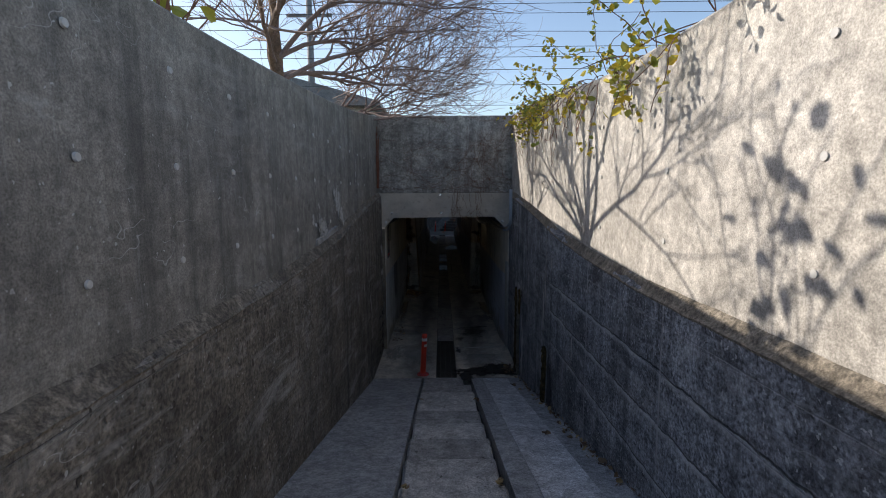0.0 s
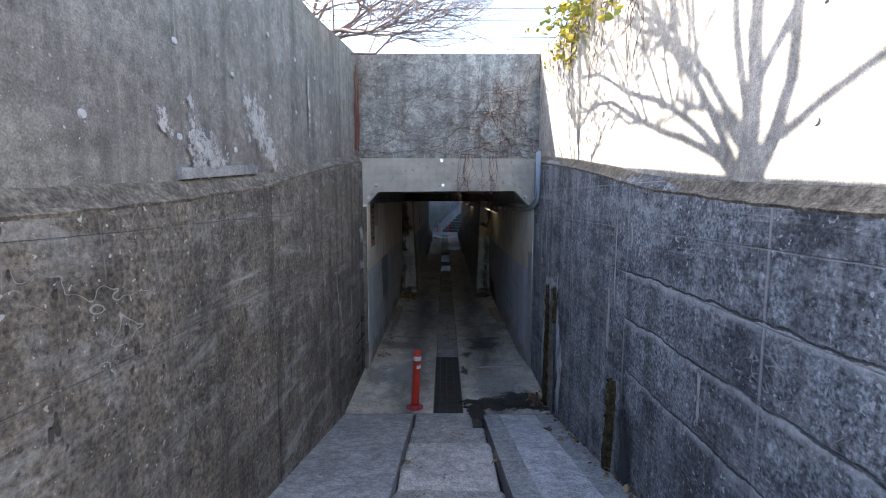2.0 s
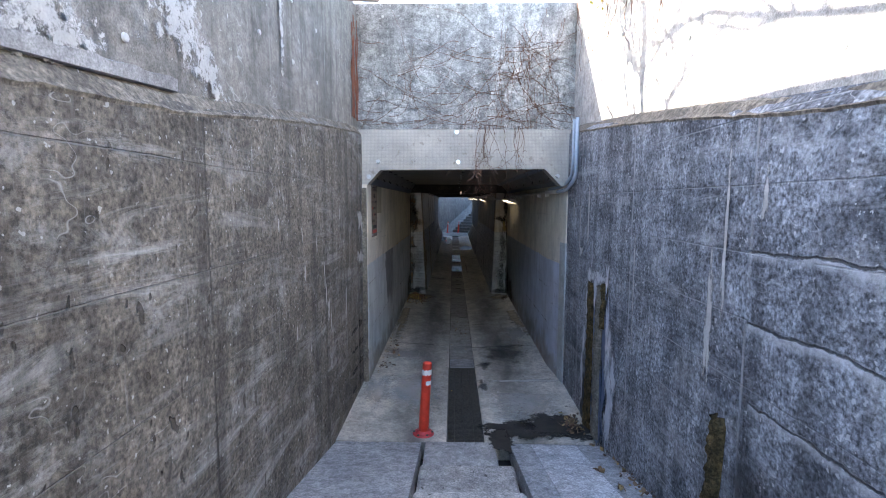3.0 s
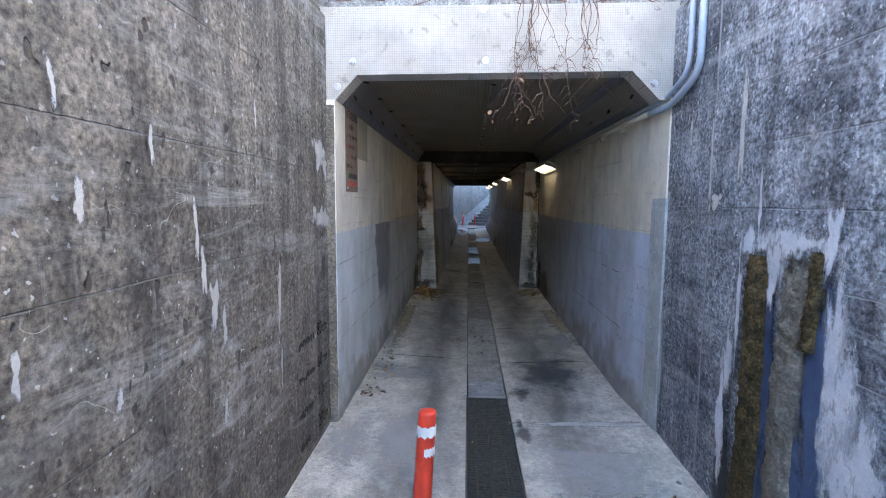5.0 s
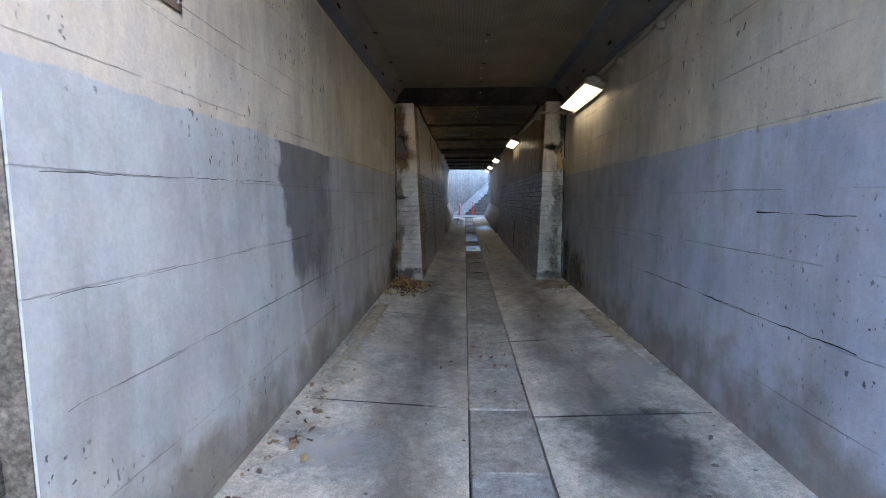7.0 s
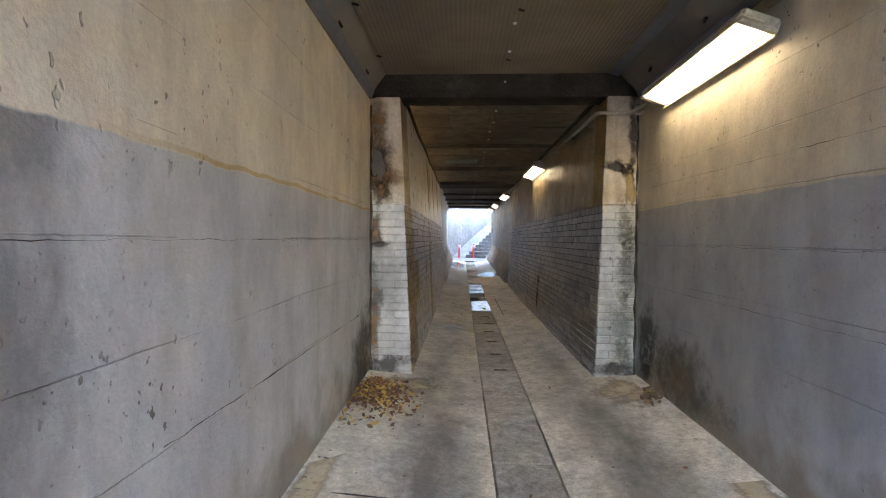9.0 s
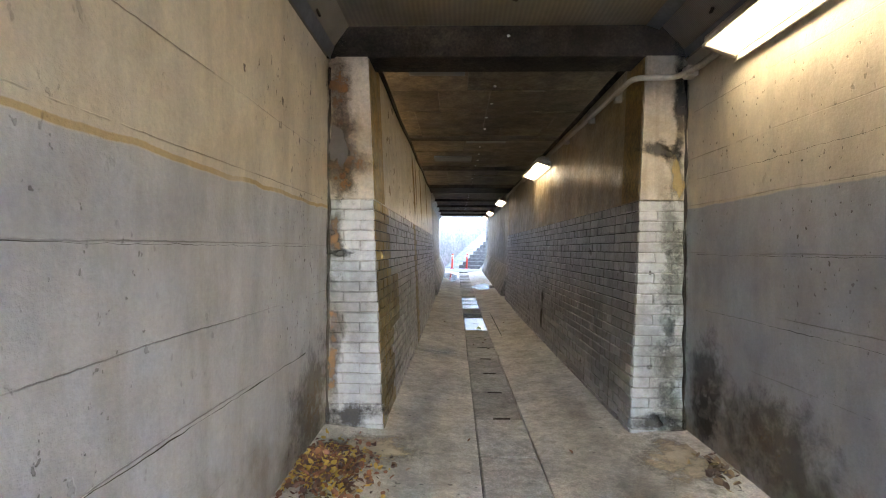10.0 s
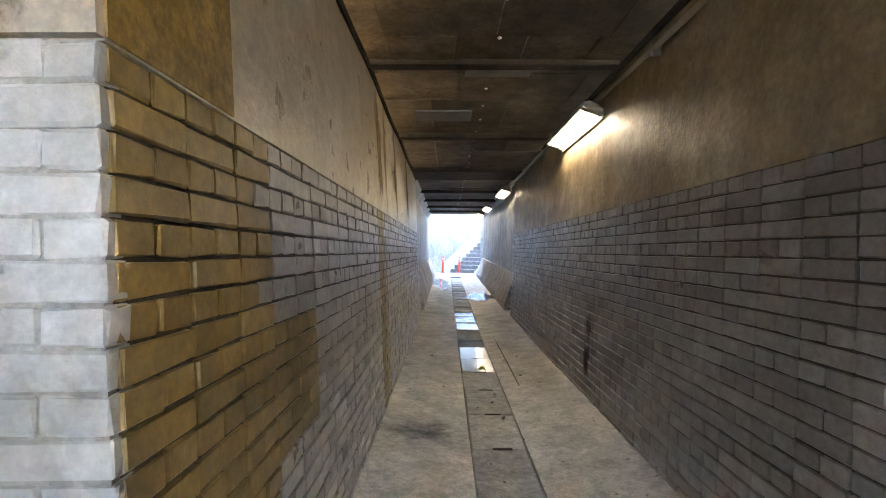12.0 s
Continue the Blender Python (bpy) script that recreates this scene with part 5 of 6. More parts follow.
for x in (TL + 0.012, TR - 0.012):
    crack = [(x + 0.004 * math.sin(k * 1.9), Y_PIER - 0.014, 0.05 + 0.1 * k) for k in range(24)]
    tagged(mesh_object("joint_gap", tube(crack, [0.010 + 0.004 * math.sin(k * 2.3) for k in range(24)], 5), M_SOOT), "open black joint between pier and painted wall", "joint", kind="structure")
M_OCHRE = worn("ochre_plaster", (0.30, 0.19, 0.05), (0.20, 0.13, 0.045), (0.12, 0.09, 0.05), streak=0.5, rough=0.5, grain=40, bump=0.5)
tagged(mesh_object("plaster_strip", loft([[(batter(-1, 1.52), y, 1.52), (batter(-1, 2.46), y, 2.46), (batter(-1, 2.46) + 0.005, y, 2.46), (batter(-1, 1.52) + 0.005, y, 1.52)] for y in (Y_PIER + 0.0, Y_PIER + 0.42)]), M_OCHRE), "ochre stained strip of plaster beside the pier", "wall", kind="structure")
tagged(mesh_object("plaster_strip", loft([[(batter(1, 1.52), y, 1.52), (batter(1, 2.46), y, 2.46), (batter(1, 2.46) - 0.005, y, 2.46), (batter(1, 1.52) - 0.005, y, 1.52)] for y in (Y_PIER + 0.0, Y_PIER + 0.3)]), M_OCHRE), "ochre stained strip of plaster beside the pier", "wall", kind="structure")
for i, (y, w) in enumerate(((17.45, 0.16), (17.8, 0.08), (18.6, 0.10), (20.0, 0.12))):
    patch("stain", "ochre run down the plaster and bricks", "stain", (batter(-1, 1.9) + 0.004, y, 1.98), Vector((0, w, 0)), Vector((-0.023, 0, 0.46)), tall, R_OCHRE, seed=130 + i, rough=0.3, lift=0.006)

def wall_crack(x, y0, y1, z, thick, seed, sag=0.0):
    """Open board joint in a painted wall: a thin dark ragged line, half sunk."""
    rnd = random.Random(seed)
    n = int((y1 - y0) / 0.035)
    pts = [(x, y0 + (y1 - y0) * k / n, z + sag * k / n + 0.004 * noise.noise(Vector((k * 0.21, seed, 0))) + rnd.uniform(-0.003, 0.003)) for k in range(n + 1)]
    radii = [max(0.0004, 0.55 * thick * (0.45 + 1.1 * noise.noise(Vector((k * 0.17, 0, seed))))) for k in range(n + 1)]
    tagged(mesh_object("crack", tube(pts, radii, 5), M_SOOT), "dark open board joint in the painted wall", "crack", kind="structure")


wall_crack(TL, 9.12, 11.2, 0.652, 0.0035, 1)
wall_crack(TL, 11.7, 14.1, 0.655, 0.006, 2, -0.03)
wall_crack(TL, 9.1, 10.4, 1.215, 0.003, 3, 0.02)
wall_crack(TL, 11.0, 14.2, 1.21, 0.0022, 4)
wall_crack(TL, 9.1, 10.9, 0.93, 0.0022, 13)
wall_crack(TL, 9.2, 10.7, 1.73, 0.0022, 14, -0.03)
wall_crack(TR, 9.7, 11.6, 0.625, 0.007, 5)
wall_crack(TR, 9.75, 10.3, 1.09, 0.007, 6)
wall_crack(TR, 11.6, 14.3, 0.86, 0.0025, 7)
wall_crack(TR, 11.8, 14.4, 1.18, 0.0025, 8)
wall_crack(TR, 12.2, 14.4, 1.62, 0.002, 9, 0.01)
M_REPAIR = plain("blue_grey_repair_plate", (0.12, 0.125, 0.13), 0.7)
for x0, x1, y0, y1 in ((-0.56, -0.02, 18.3, 18.62), (-0.12, 0.36, 17.24, 17.4), (-0.6, -0.18, 14.98, 15.12)):
    tagged(mesh_object("repair_plate", box((x0, y0, 2.512), (x1, y1, 2.534), 0.002), M_REPAIR), "blue-grey repair plate on the sooty ceiling", "plate", kind="structure")
for i, (y, z, w, h) in enumerate(((17.6, 0.6, 0.10, 0.11), (17.62, 0.36, 0.11, 0.13))):
    patch("stain", "black scorch mark on the grey bricks", "stain", (batter(1, z) - 0.006, y, z), Vector((0, -w, 0)), Vector((0.0375 * h, 0, h)), tall, R_SOOT, seed=150 + i, rough=0.3, lift=0.004 + 0.001 * i)

# ---- marks on the floor ----
def floor_z(x, y):
    if x < -0.1:
        return rise(y) + side_z(y) * 1.2 * (-0.1 - x) / 1.2
    return rise(y) + side_z(y) * 1.25 * max(0, x - 0.25) / 1.25


def floor_patch(x, y, w, h, material, seed, label, shape=disc, lift=0.003, rough=0.3):
    sx = 0.06 if x > 0.25 else (-0.06 if x < -0.1 else 0.0)
    sx *= side_z(y) / 0.06
    patch("floor_patch", label, "floor patch", (x, y, floor_z(x, y)), Vector((w, 0, w * sx)), Vector((0, h, (rise(y + h) - rise(y - h)) / 2)), shape, material, lift=lift, seed=seed, rough=rough)


def squarish(a):
    return min(1.0, 0.75 / max(abs(math.cos(a)), abs(math.sin(a))))


floor_patch(0.70, 10.2, 0.3, 0.5, R_FILM, 1, "dark worn film on the concrete floor", lift=0.008)
floor_patch(0.72, 8.5, 0.46, 0.62, R_PALE, 4, "pale rough repair in the concrete floor", squarish, rough=0.1)
floor_patch(0.75, 9.12, 0.6, 0.05, R_CEMENT, 5, "pale cement seam across the floor", squarish, 0.005)
floor_patch(-0.92, 8.8, 0.2, 0.4, R_PALE, 6, "pale worn patch beside the wall")
floor_patch(-0.75, 10.1, 0.3, 0.3, R_PALE, 7, "pale worn patch of floor")
floor_patch(-0.5, 8.8, 0.4, 0.5, R_PALE, 27, "pale worn patch of floor")
floor_patch(1.0, 11.2, 0.22, 0.5, R_PALE, 28, "pale worn patch of floor")
floor_patch(0.37, 9.7, 0.08, 0.2, R_FILM, 8, "broken dark pit beside the drain")
floor_patch(0.31, 9.0, 0.05, 0.22, R_FILM, 9, "broken dark pit beside the drain")
floor_patch(0.62, 7.86, 0.42, 0.17, R_SILT, 10, "wet dark silt washed against the ramp", lift=0.006)
floor_patch(1.0, 7.95, 0.3, 0.26, R_SILT, 11, "wet dark silt washed against the ramp", lift=0.008)
floor_patch(0.40, 7.66, 0.11, 0.24, R_SILT, 12, "wet dark silt beside the steps", lift=0.009)
floor_patch(-0.42, 16.95, 0.26, 0.24, R_MOIST, 13, "damp dark spot on the floor")
floor_patch(0.55, 25.0, 0.3, 0.9, R_WATER, 16, "shallow puddle on the floor", lift=0.007)
floor_patch(-0.45, 28.5, 0.3, 1.6, R_WATER, 17, "shallow puddle on the floor", lift=0.007)
floor_patch(0.74, 11.86, 0.66, 0.016, R_SILT, 18, "open joint across the floor", squarish, 0.002, 0.3)
floor_patch(-0.62, 10.6, 0.5, 0.010, R_SILT, 19, "open joint across the floor", squarish, 0.002, 0.3)
floor_patch(0.66, 10.51, 0.56, 0.012, R_SILT, 29, "open joint across the floor", squarish, 0.002, 0.3)
floor_patch(-0.62, 12.6, 0.5, 0.008, R_SILT, 30, "open joint across the floor", squarish, 0.002, 0.3)
floor_patch(-0.74, 14.2, 0.3, 0.26, R_SAND, 31, "tan sand washed to the foot of the pier")
floor_patch(1.0, 14.12, 0.24, 0.34, R_SAND, 32, "tan sand washed to the foot of the pier")
floor_patch(-0.97, 12.4, 0.1, 1.6, R_SAND, 33, "tan sand along the foot of the wall")
floor_patch(1.1, 12.6, 0.11, 1.5, R_SAND, 34, "tan sand along the foot of the wall")
floor_patch(0.40, 18.5, 0.008, 2.5, R_SILT, 22, "open joint along the floor", squarish, 0.002, 0.3)

# ---- form tie plugs ----
def plug(at, turn):
    bm = bmesh.new()
    bmesh.ops.create_cone(bm, cap_ends=True, segments=14, radius1=0.017, radius2=0.014, depth=0.008)
    ob = mesh_object("tie_hole_plug", bm, M_PLUG)
    ob.matrix_basis = Matrix.Translation(at) @ turn
    return tagged(ob, "pale round mortar plug in the concrete wall", "plug", "form tie plugs")


plug0 = plug((-0.87, Y_PORTAL + 0.028, 4.30), Matrix.Rotation(radians(90), 4, 'X'))
for x, z in [(x, z) for z in (4.30, 3.87, 3.45) for x in (-0.87, -0.24, 0.39, 1.0)][1:]:
    if not (x == 1.0 and z < 4):
        copy_thing(plug0, pose(x, Y_PORTAL + 0.028, z, 90))
for k in range(12):
    for z in (3.57, 3.16, 2.745):
        y = 1.05 + 0.58 * k
        if along(LEDGE, y) + 0.08 < z < along(TOP_L, y) - 0.1:
            copy_thing(plug0, pose(UPL - 0.002, y, z, 0, 90))
        if along(LEDGE, y) + 0.08 < z < along(TOP_R, y) - 0.1 and k % 2 == 1:
            copy_thing(plug0, pose(XR + 0.052, y + 0.12, z, 0, 90))

# ---- leaves ----
def add_leaf(bm, at, size, rnd, flat=0.5):
    m = Matrix.Translation(at) @ Euler((rnd.uniform(-1, 1) * flat * 1.5, rnd.uniform(-1, 1) * flat * 1.5, rnd.uniform(0, 6.28))).to_matrix().to_4x4()
    w, l, c = size * rnd.uniform(0.3, 0.5), size * rnd.uniform(0.8, 1.2), size * rnd.uniform(-0.2, 0.25)
    vs = [bm.verts.new(m @ Vector(p)) for p in ((0, -l / 2, 0), (w * 0.8, -l * 0.15, c), (w * 0.6, l * 0.25, c * 0.8), (0, l / 2, 0), (-w * 0.6, l * 0.25, c * 0.8), (-w * 0.8, -l * 0.15, c), (0, 0, 0))]
    for k in range(6):
        bm.faces.new((vs[k], vs[(k + 1) % 6], vs[6]))


def leaf_heap(name, x, y, rx, ry, h, n, seed, size, material, label):
    rnd = random.Random(seed)
    bm = bmesh.new()
    for _ in range(n):
        a, r = rnd.uniform(0, 6.28), min(1.5, abs(rnd.gauss(0, 0.58)))
        px, py = x + rx * r * math.cos(a), y + ry * r * math.sin(a)
        px = min(max(px, TL + 0.03), TR - 0.03) if py > 9.3 else px
        add_leaf(bm, (px, py, floor_z(px, py) + 0.012 + h * max(0, 1 - r) * rnd.random()), size * rnd.uniform(0.6, 1.2), rnd, 0.6)
    tagged(mesh_object(name, bm, material), label, "leaves", kind="stuff")


leaf_heap("leaf_pile", -0.88, 13.88, 0.22, 0.36, 0.14, 1500, 1, 0.037, M_DEAD_A, "heap of fallen autumn leaves against the wall")
leaf_heap("leaf_pile", -0.75, 13.75, 0.36, 0.5, 0.01, 60, 2, 0.035, M_DEAD_B, "loose dry leaf bits around the heap")
leaf_heap("leaf_pile", 1.10, 13.98, 0.10, 0.2, 0.03, 70, 3, 0.05, M_DEAD_B, "small heap of dry leaves at the pier")
leaf_heap("leaf_pile", 1.12, 7.95, 0.12, 0.22, 0.05, 90, 4, 0.05, M_DEAD_B, "dry leaves gathered in the ramp corner")
leaf_heap("leaf_pile", -0.9, 10.2, 0.12, 1.0, 0.01, 26, 5, 0.05, M_DEAD_B, "scattered dry leaves along the wall foot")
leaf_heap("leaf_pile", 0.1, 11.5, 0.95, 3.0, 0.0, 46, 6, 0.028, M_DEAD_A, "scattered small leaves on the tunnel floor")
leaf_heap("leaf_pile", 0.1, 17.5, 0.6, 2.5, 0.0, 30, 7, 0.03, M_DEAD_B, "scattered small leaves on the tunnel floor")
rnd = random.Random(19)
bm = bmesh.new()
for _ in range(12):
    y = rnd.gauss(9.62, 0.08)
    x = -1.0 + abs(rnd.gauss(0, 0.04))
    add_leaf(bm, (x, y, floor_z(x, y) + 0.012), rnd.uniform(0.03, 0.07), rnd, 0.25)
for _ in range(60):
    y = rnd.uniform(9.2, 13.6)
    x = TL + 0.03 + abs(rnd.gauss(0, 0.05))
    add_leaf(bm, (x, y, floor_z(x, y) + 0.008), rnd.uniform(0.012, 0.035), rnd, 0.4)
tagged(mesh_object("wall_foot_leaves", bm, M_DEAD_B), "dry leaf blades and crumbs along the wall foot", "leaves", kind="stuff")
rnd = random.Random(11)
bm = bmesh.new()
for _ in range(330):
    y = rnd.uniform(-1, 7.6)
    x = 1.28 - abs(rnd.gauss(0, 0.05))
    add_leaf(bm, (x, y, ramp_z(y) + 0.012 + rnd.random() * 0.02), rnd.uniform(0.02, 0.06), rnd, 0.6)
for x, y in ((0.41, 3.18), (0.38, 3.2), (-0.27, 3.15), (-0.28, 5.9), (1.12, 6.55), (1.05, 6.9), (0.43, 5.9), (1.0, 4.4)):
    for _ in range(4):
        px, py = x + rnd.uniform(-0.03, 0.03), y + rnd.uniform(-0.03, 0.03)
        add_leaf(bm, (px, py, ramp_z(py) + 0.02), 0.055, rnd, 0.6)
tagged(mesh_object("ramp_leaves", bm, M_DEAD_B), "line of dry leaves along the foot of the wall", "leaves", kind="stuff")

rnd = random.Random(4)
bm = bmesh.new()
for _ in range(3):
    add_leaf(bm, (0.10 + rnd.uniform(-0.03, 0.03), 18.64 + rnd.uniform(-0.03, 0.03), 0.022), 0.085, rnd, 0.5)
tagged(mesh_object("fallen_leaf", bm, M_LEAF), "curled yellow leaf lying on a wet cover", "leaf")

# ---- bare tree on the bank ----
def grow(bm, start, way, length, radius, level, rnd, droop=0.0, spread=0.75, kids=(11, 6, 5), low=None):
    n = 10 if level == 0 else (7 if level == 1 else 4)
    p, d = Vector(start), Vector(way).normalized()
    path, radii = [p.copy()], [radius]
    bendy = Vector((rnd.uniform(-1, 1), rnd.uniform(-1, 1), rnd.uniform(-0.4, 0.9))) * (0.10 + 0.05 * level)
    for i in range(n):
        if i % 3 == 2:
            bendy = Vector((rnd.uniform(-1, 1), rnd.uniform(-1, 1), rnd.uniform(-0.7, 0.9))) * (0.30 + 0.05 * level)
        d = (d + bendy * 0.5 + Vector((rnd.gauss(0, 1), rnd.gauss(0, 1), rnd.gauss(0, 0.8))) * 0.13 + Vector((0, 0, -droop))).normalized()
        p = p + d * (length / n)
        if low and p.z < low(p):
            p.z, d.z = low(p) + 0.01, abs(d.z)
        path.append(p.copy())
        radii.append(radius * (1 - 0.75 * (i + 1) / n) + 0.0012)
    add_tube(bm, path, radii, 7 if level == 0 else (5 if level == 1 else 3))
    if level < 3:
        for k in range(kids[level]):
            f = rnd.uniform(0.25, 1.0)
            i = min(n - 1, int(f * n))
            q = path[i].lerp(path[i + 1], f * n - i)
            t = (path[i + 1] - path[i]).normalized()
            side = Vector((rnd.gauss(0, 1), rnd.gauss(0, 1), rnd.gauss(0.15, 0.8))).normalized()
            grow(bm, q, t + side * spread, length * rnd.uniform(0.38, 0.68), radius * (1 - 0.7 * f) * 0.62 + 0.0012, level + 1, rnd, droop, spread, kids, low)


TREE = Vector((-1.92, 5.80, 3.9))
tree = empty("bare_tree", TREE)
tagged(tree, "leafless tree with many fine twigs on the bank", "tree")
bm = tube([(0, 0, -0.25), (0.0, 0.0, 0.1), (0.03, -0.02, 0.4), (0.02, 0.01, 0.7), (0.03, -0.02, 0.98)], [0.11, 0.09, 0.078, 0.072, 0.05], 10)
part("trunk", bm, M_BARK, tree)
rnd = random.Random(42)


def clear_of_wall(p):
    """Limbs that reach over the trench stay above the wall tops."""
    return 0.62 if p.x > 0.5 else -0.2


for way, ln, r, droop in (((0.0, -0.12, 1), 2.3, 0.05, 0.0), ((0.12, 0.25, 1), 2.3, 0.05, 0.0), ((0.10, -0.9, 0.6), 2.6, 0.034, -0.01), ((0.05, -1.0, 0.3), 2.4, 0.03, -0.02), ((-0.2, -0.6, 0.9), 2.4, 0.045, 0.0),
                          ((0.35, 0.65, 0.7), 2.2, 0.035, 0.01), ((0.9, 0.3, 0.42), 2.4, 0.036, 0.03), ((0.9, -0.1, 0.75), 2.6, 0.036, 0.02), ((0.75, 0.75, 0.25), 2.6, 0.033, 0.03), ((-0.3, 0.8, 0.7), 2.0, 0.035, 0.0), ((0.6, 1.0, 0.5), 2.8, 0.033, 0.02)):
    bm = bmesh.new()
    at = (0.02, -0.01, 0.92) if abs(way[0]) < 0.15 and way[2] > 0.4 else (0.02, -0.02, rnd.uniform(0.4, 0.72))
    droop = min(droop, 0.004)
    grow(bm, at, way, ln, r * (0.95 if r > 0.04 else 0.85), 0, rnd, droop, 0.75, (9, 6, 5), clear_of_wall)
    part("limb", bm, M_BARK if r > 0.04 else M_TWIG, tree)
# second, finer shrub whose twigs hang over the headwall
SHRUB = Vector((-1.9, 8.3, 4.3))


def over_wall(p):
    """Twigs rest on top of the headwall and hang only a little in front of it."""
    return 0.35 if p.y > 0.6 else -0.15


shrub = empty("bare_shrub", SHRUB)
tagged(shrub, "leafless reddish shrub overhanging the headwall", "shrub")
for way, ln in (((1.0, 0.1, 0.35), 2.6), ((1.0, 0.2, 0.1), 2.9), ((0.8, 0.0, 0.9), 2.0), ((1.0, -0.35, 0.25), 2.4), ((0.9, -0.1, 0.5), 3.0), ((1.0, -0.6, 0.3), 2.2), ((1.0, 0.0, 0.2), 2.0)):
    bm = bmesh.new()
    grow(bm, (0, 0, -0.1), way, ln, 0.020, 0, rnd, 0.006, 0.7, (7, 7, 5), over_wall)
    part("branch", bm, M_TWIG, shrub)

# ---- leafy vine on the east wall top ----
vine = empty("climbing_vine", (1.4, 5.5, 4.1))
tagged(vine, "climbing vine with yellow-green leaves on the wall top", "vine")
rnd = random.Random(77)
leaves = bmesh.new()
for _ in range(70):
    y = rnd.uniform(2.6, 8.2)
    p = Vector((rnd.uniform(0.0, 0.2), y - 5.5, along(TOP_R, y) - 4.1 + 0.02))
    hang = rnd.random() < 0.8
    d = Vector((-0.5, rnd.uniform(-0.6, 0.6), 0.35 if hang else 0.9))
    pts = [p.copy()]
    for i in range(8):
        d = (d + Vector((rnd.gauss(0, 0.25), rnd.gauss(0, 0.3), rnd.gauss(-0.28 if hang else 0.0, 0.2)))).normalized()
        p = p + d * rnd.uniform(0.06, 0.11)
        if p.z + 4.1 < along(TOP_R, p.y + 5.5):
            p.x = min(p.x, -0.075)
        pts.append(p.copy())
        if i > 1 and rnd.random() < (0.95 if 5.0 < y < 7.4 or y < 4.2 else 0.5):
            for _ in range(rnd.choice((2, 3, 4))):
                add_leaf(leaves, p + Vector((rnd.uniform(-0.05, 0.03), rnd.uniform(-0.05, 0.05), rnd.uniform(-0.04, 0.04))), rnd.uniform(0.035, 0.075), rnd, 0.9)
    part("stem", tube(pts, [0.004] * 5 + [0.003] * 4, 4), M_VINE, vine)
part("leaves", leaves, M_LEAF, vine, "yellow-green heart-shaped leaves")

# leafy shrub above the west wall that dapples the east wall
dap = empty("leafy_shrub", (-1.75, 3.2, 3.85))
tagged(dap, "loose leafy shrub on the bank above the wall", "shrub")
leaves = bmesh.new()
for _ in range(13):
    d = Vector((rnd.uniform(-0.3, 0.4), rnd.uniform(-0.8, 0.5), 1)).normalized()
    p = Vector((0, 0, -0.1))
    pts = [p.copy()]
    for i in range(8):
        d = (d + Vector((rnd.gauss(0, 0.12), rnd.gauss(0, 0.2), rnd.gauss(0, 0.1)))).normalized()
        p = p + d * 0.17
        pts.append(p.copy())
        if i > 1 and rnd.random() < 0.5:
            for _ in range(rnd.choice((1, 1, 2))):
                add_leaf(leaves, p + Vector((rnd.uniform(-0.08, 0.08), rnd.uniform(-0.08, 0.08), rnd.uniform(-0.06, 0.06))), rnd.uniform(0.09, 0.14), rnd, 0.9)
    part("stem", tube(pts, 0.005, 4), M_VINE, dap)
part("leaves", leaves, M_LEAF, dap)

# ---- dry creeper on the headwall ----
creeper = empty("dry_creeper", (0.6, Y_PORTAL, 3.1))
tagged(creeper, "dry leafless creeper hanging over the portal beam", "creeper")
rnd = random.Random(99)


def strand(bm, x, z, d, n, step, radius, pull, y=-0.03, wander=0.35):
    p, d = Vector((x - 0.6, y, z - 3.1)), Vector(d)
    pts = [p.copy()]
    for i in range(n):
        d = (d + Vector((rnd.gauss(0, wander), 0, rnd.gauss(0, wander))) + Vector(pull)).normalized()
        p = p + d * step
        p.y = y + rnd.uniform(-0.012, 0.004) - (0.01 if p.z + 3.1 < 3.05 else 0)
        pts.append(p.copy())
    add_tube(bm, pts, [radius * (1 - 0.6 * i / n) for i in range(n + 1)], 4)
    return pts


for _ in range(60):
    x = rnd.uniform(-1.1, 1.2)
    bm = bmesh.new()
    strand(bm, x, rnd.uniform(3.05, 3.35) if rnd.random() < 0.6 else rnd.uniform(3.3, 4.1), (rnd.choice((-1, 1)), 0, rnd.uniform(-0.2, 0.4)), 14, 0.07, 0.0035, (0, 0, 0.0), 0.022, 0.22)
    part("stem", bm, M_VINE, creeper)
for _ in range(44):
    x = 0.7 + rnd.gauss(0, 0.28)
    bm = bmesh.new()
    strand(bm, min(x, 1.25), rnd.uniform(3.05, 4.4), (rnd.uniform(-0.6, 0.6), 0, -1), 14, 0.07, 0.003, (0, 0, -0.1), 0.022, 0.3)
    part("stem", bm, M_VINE, creeper)
lv = bmesh.new()
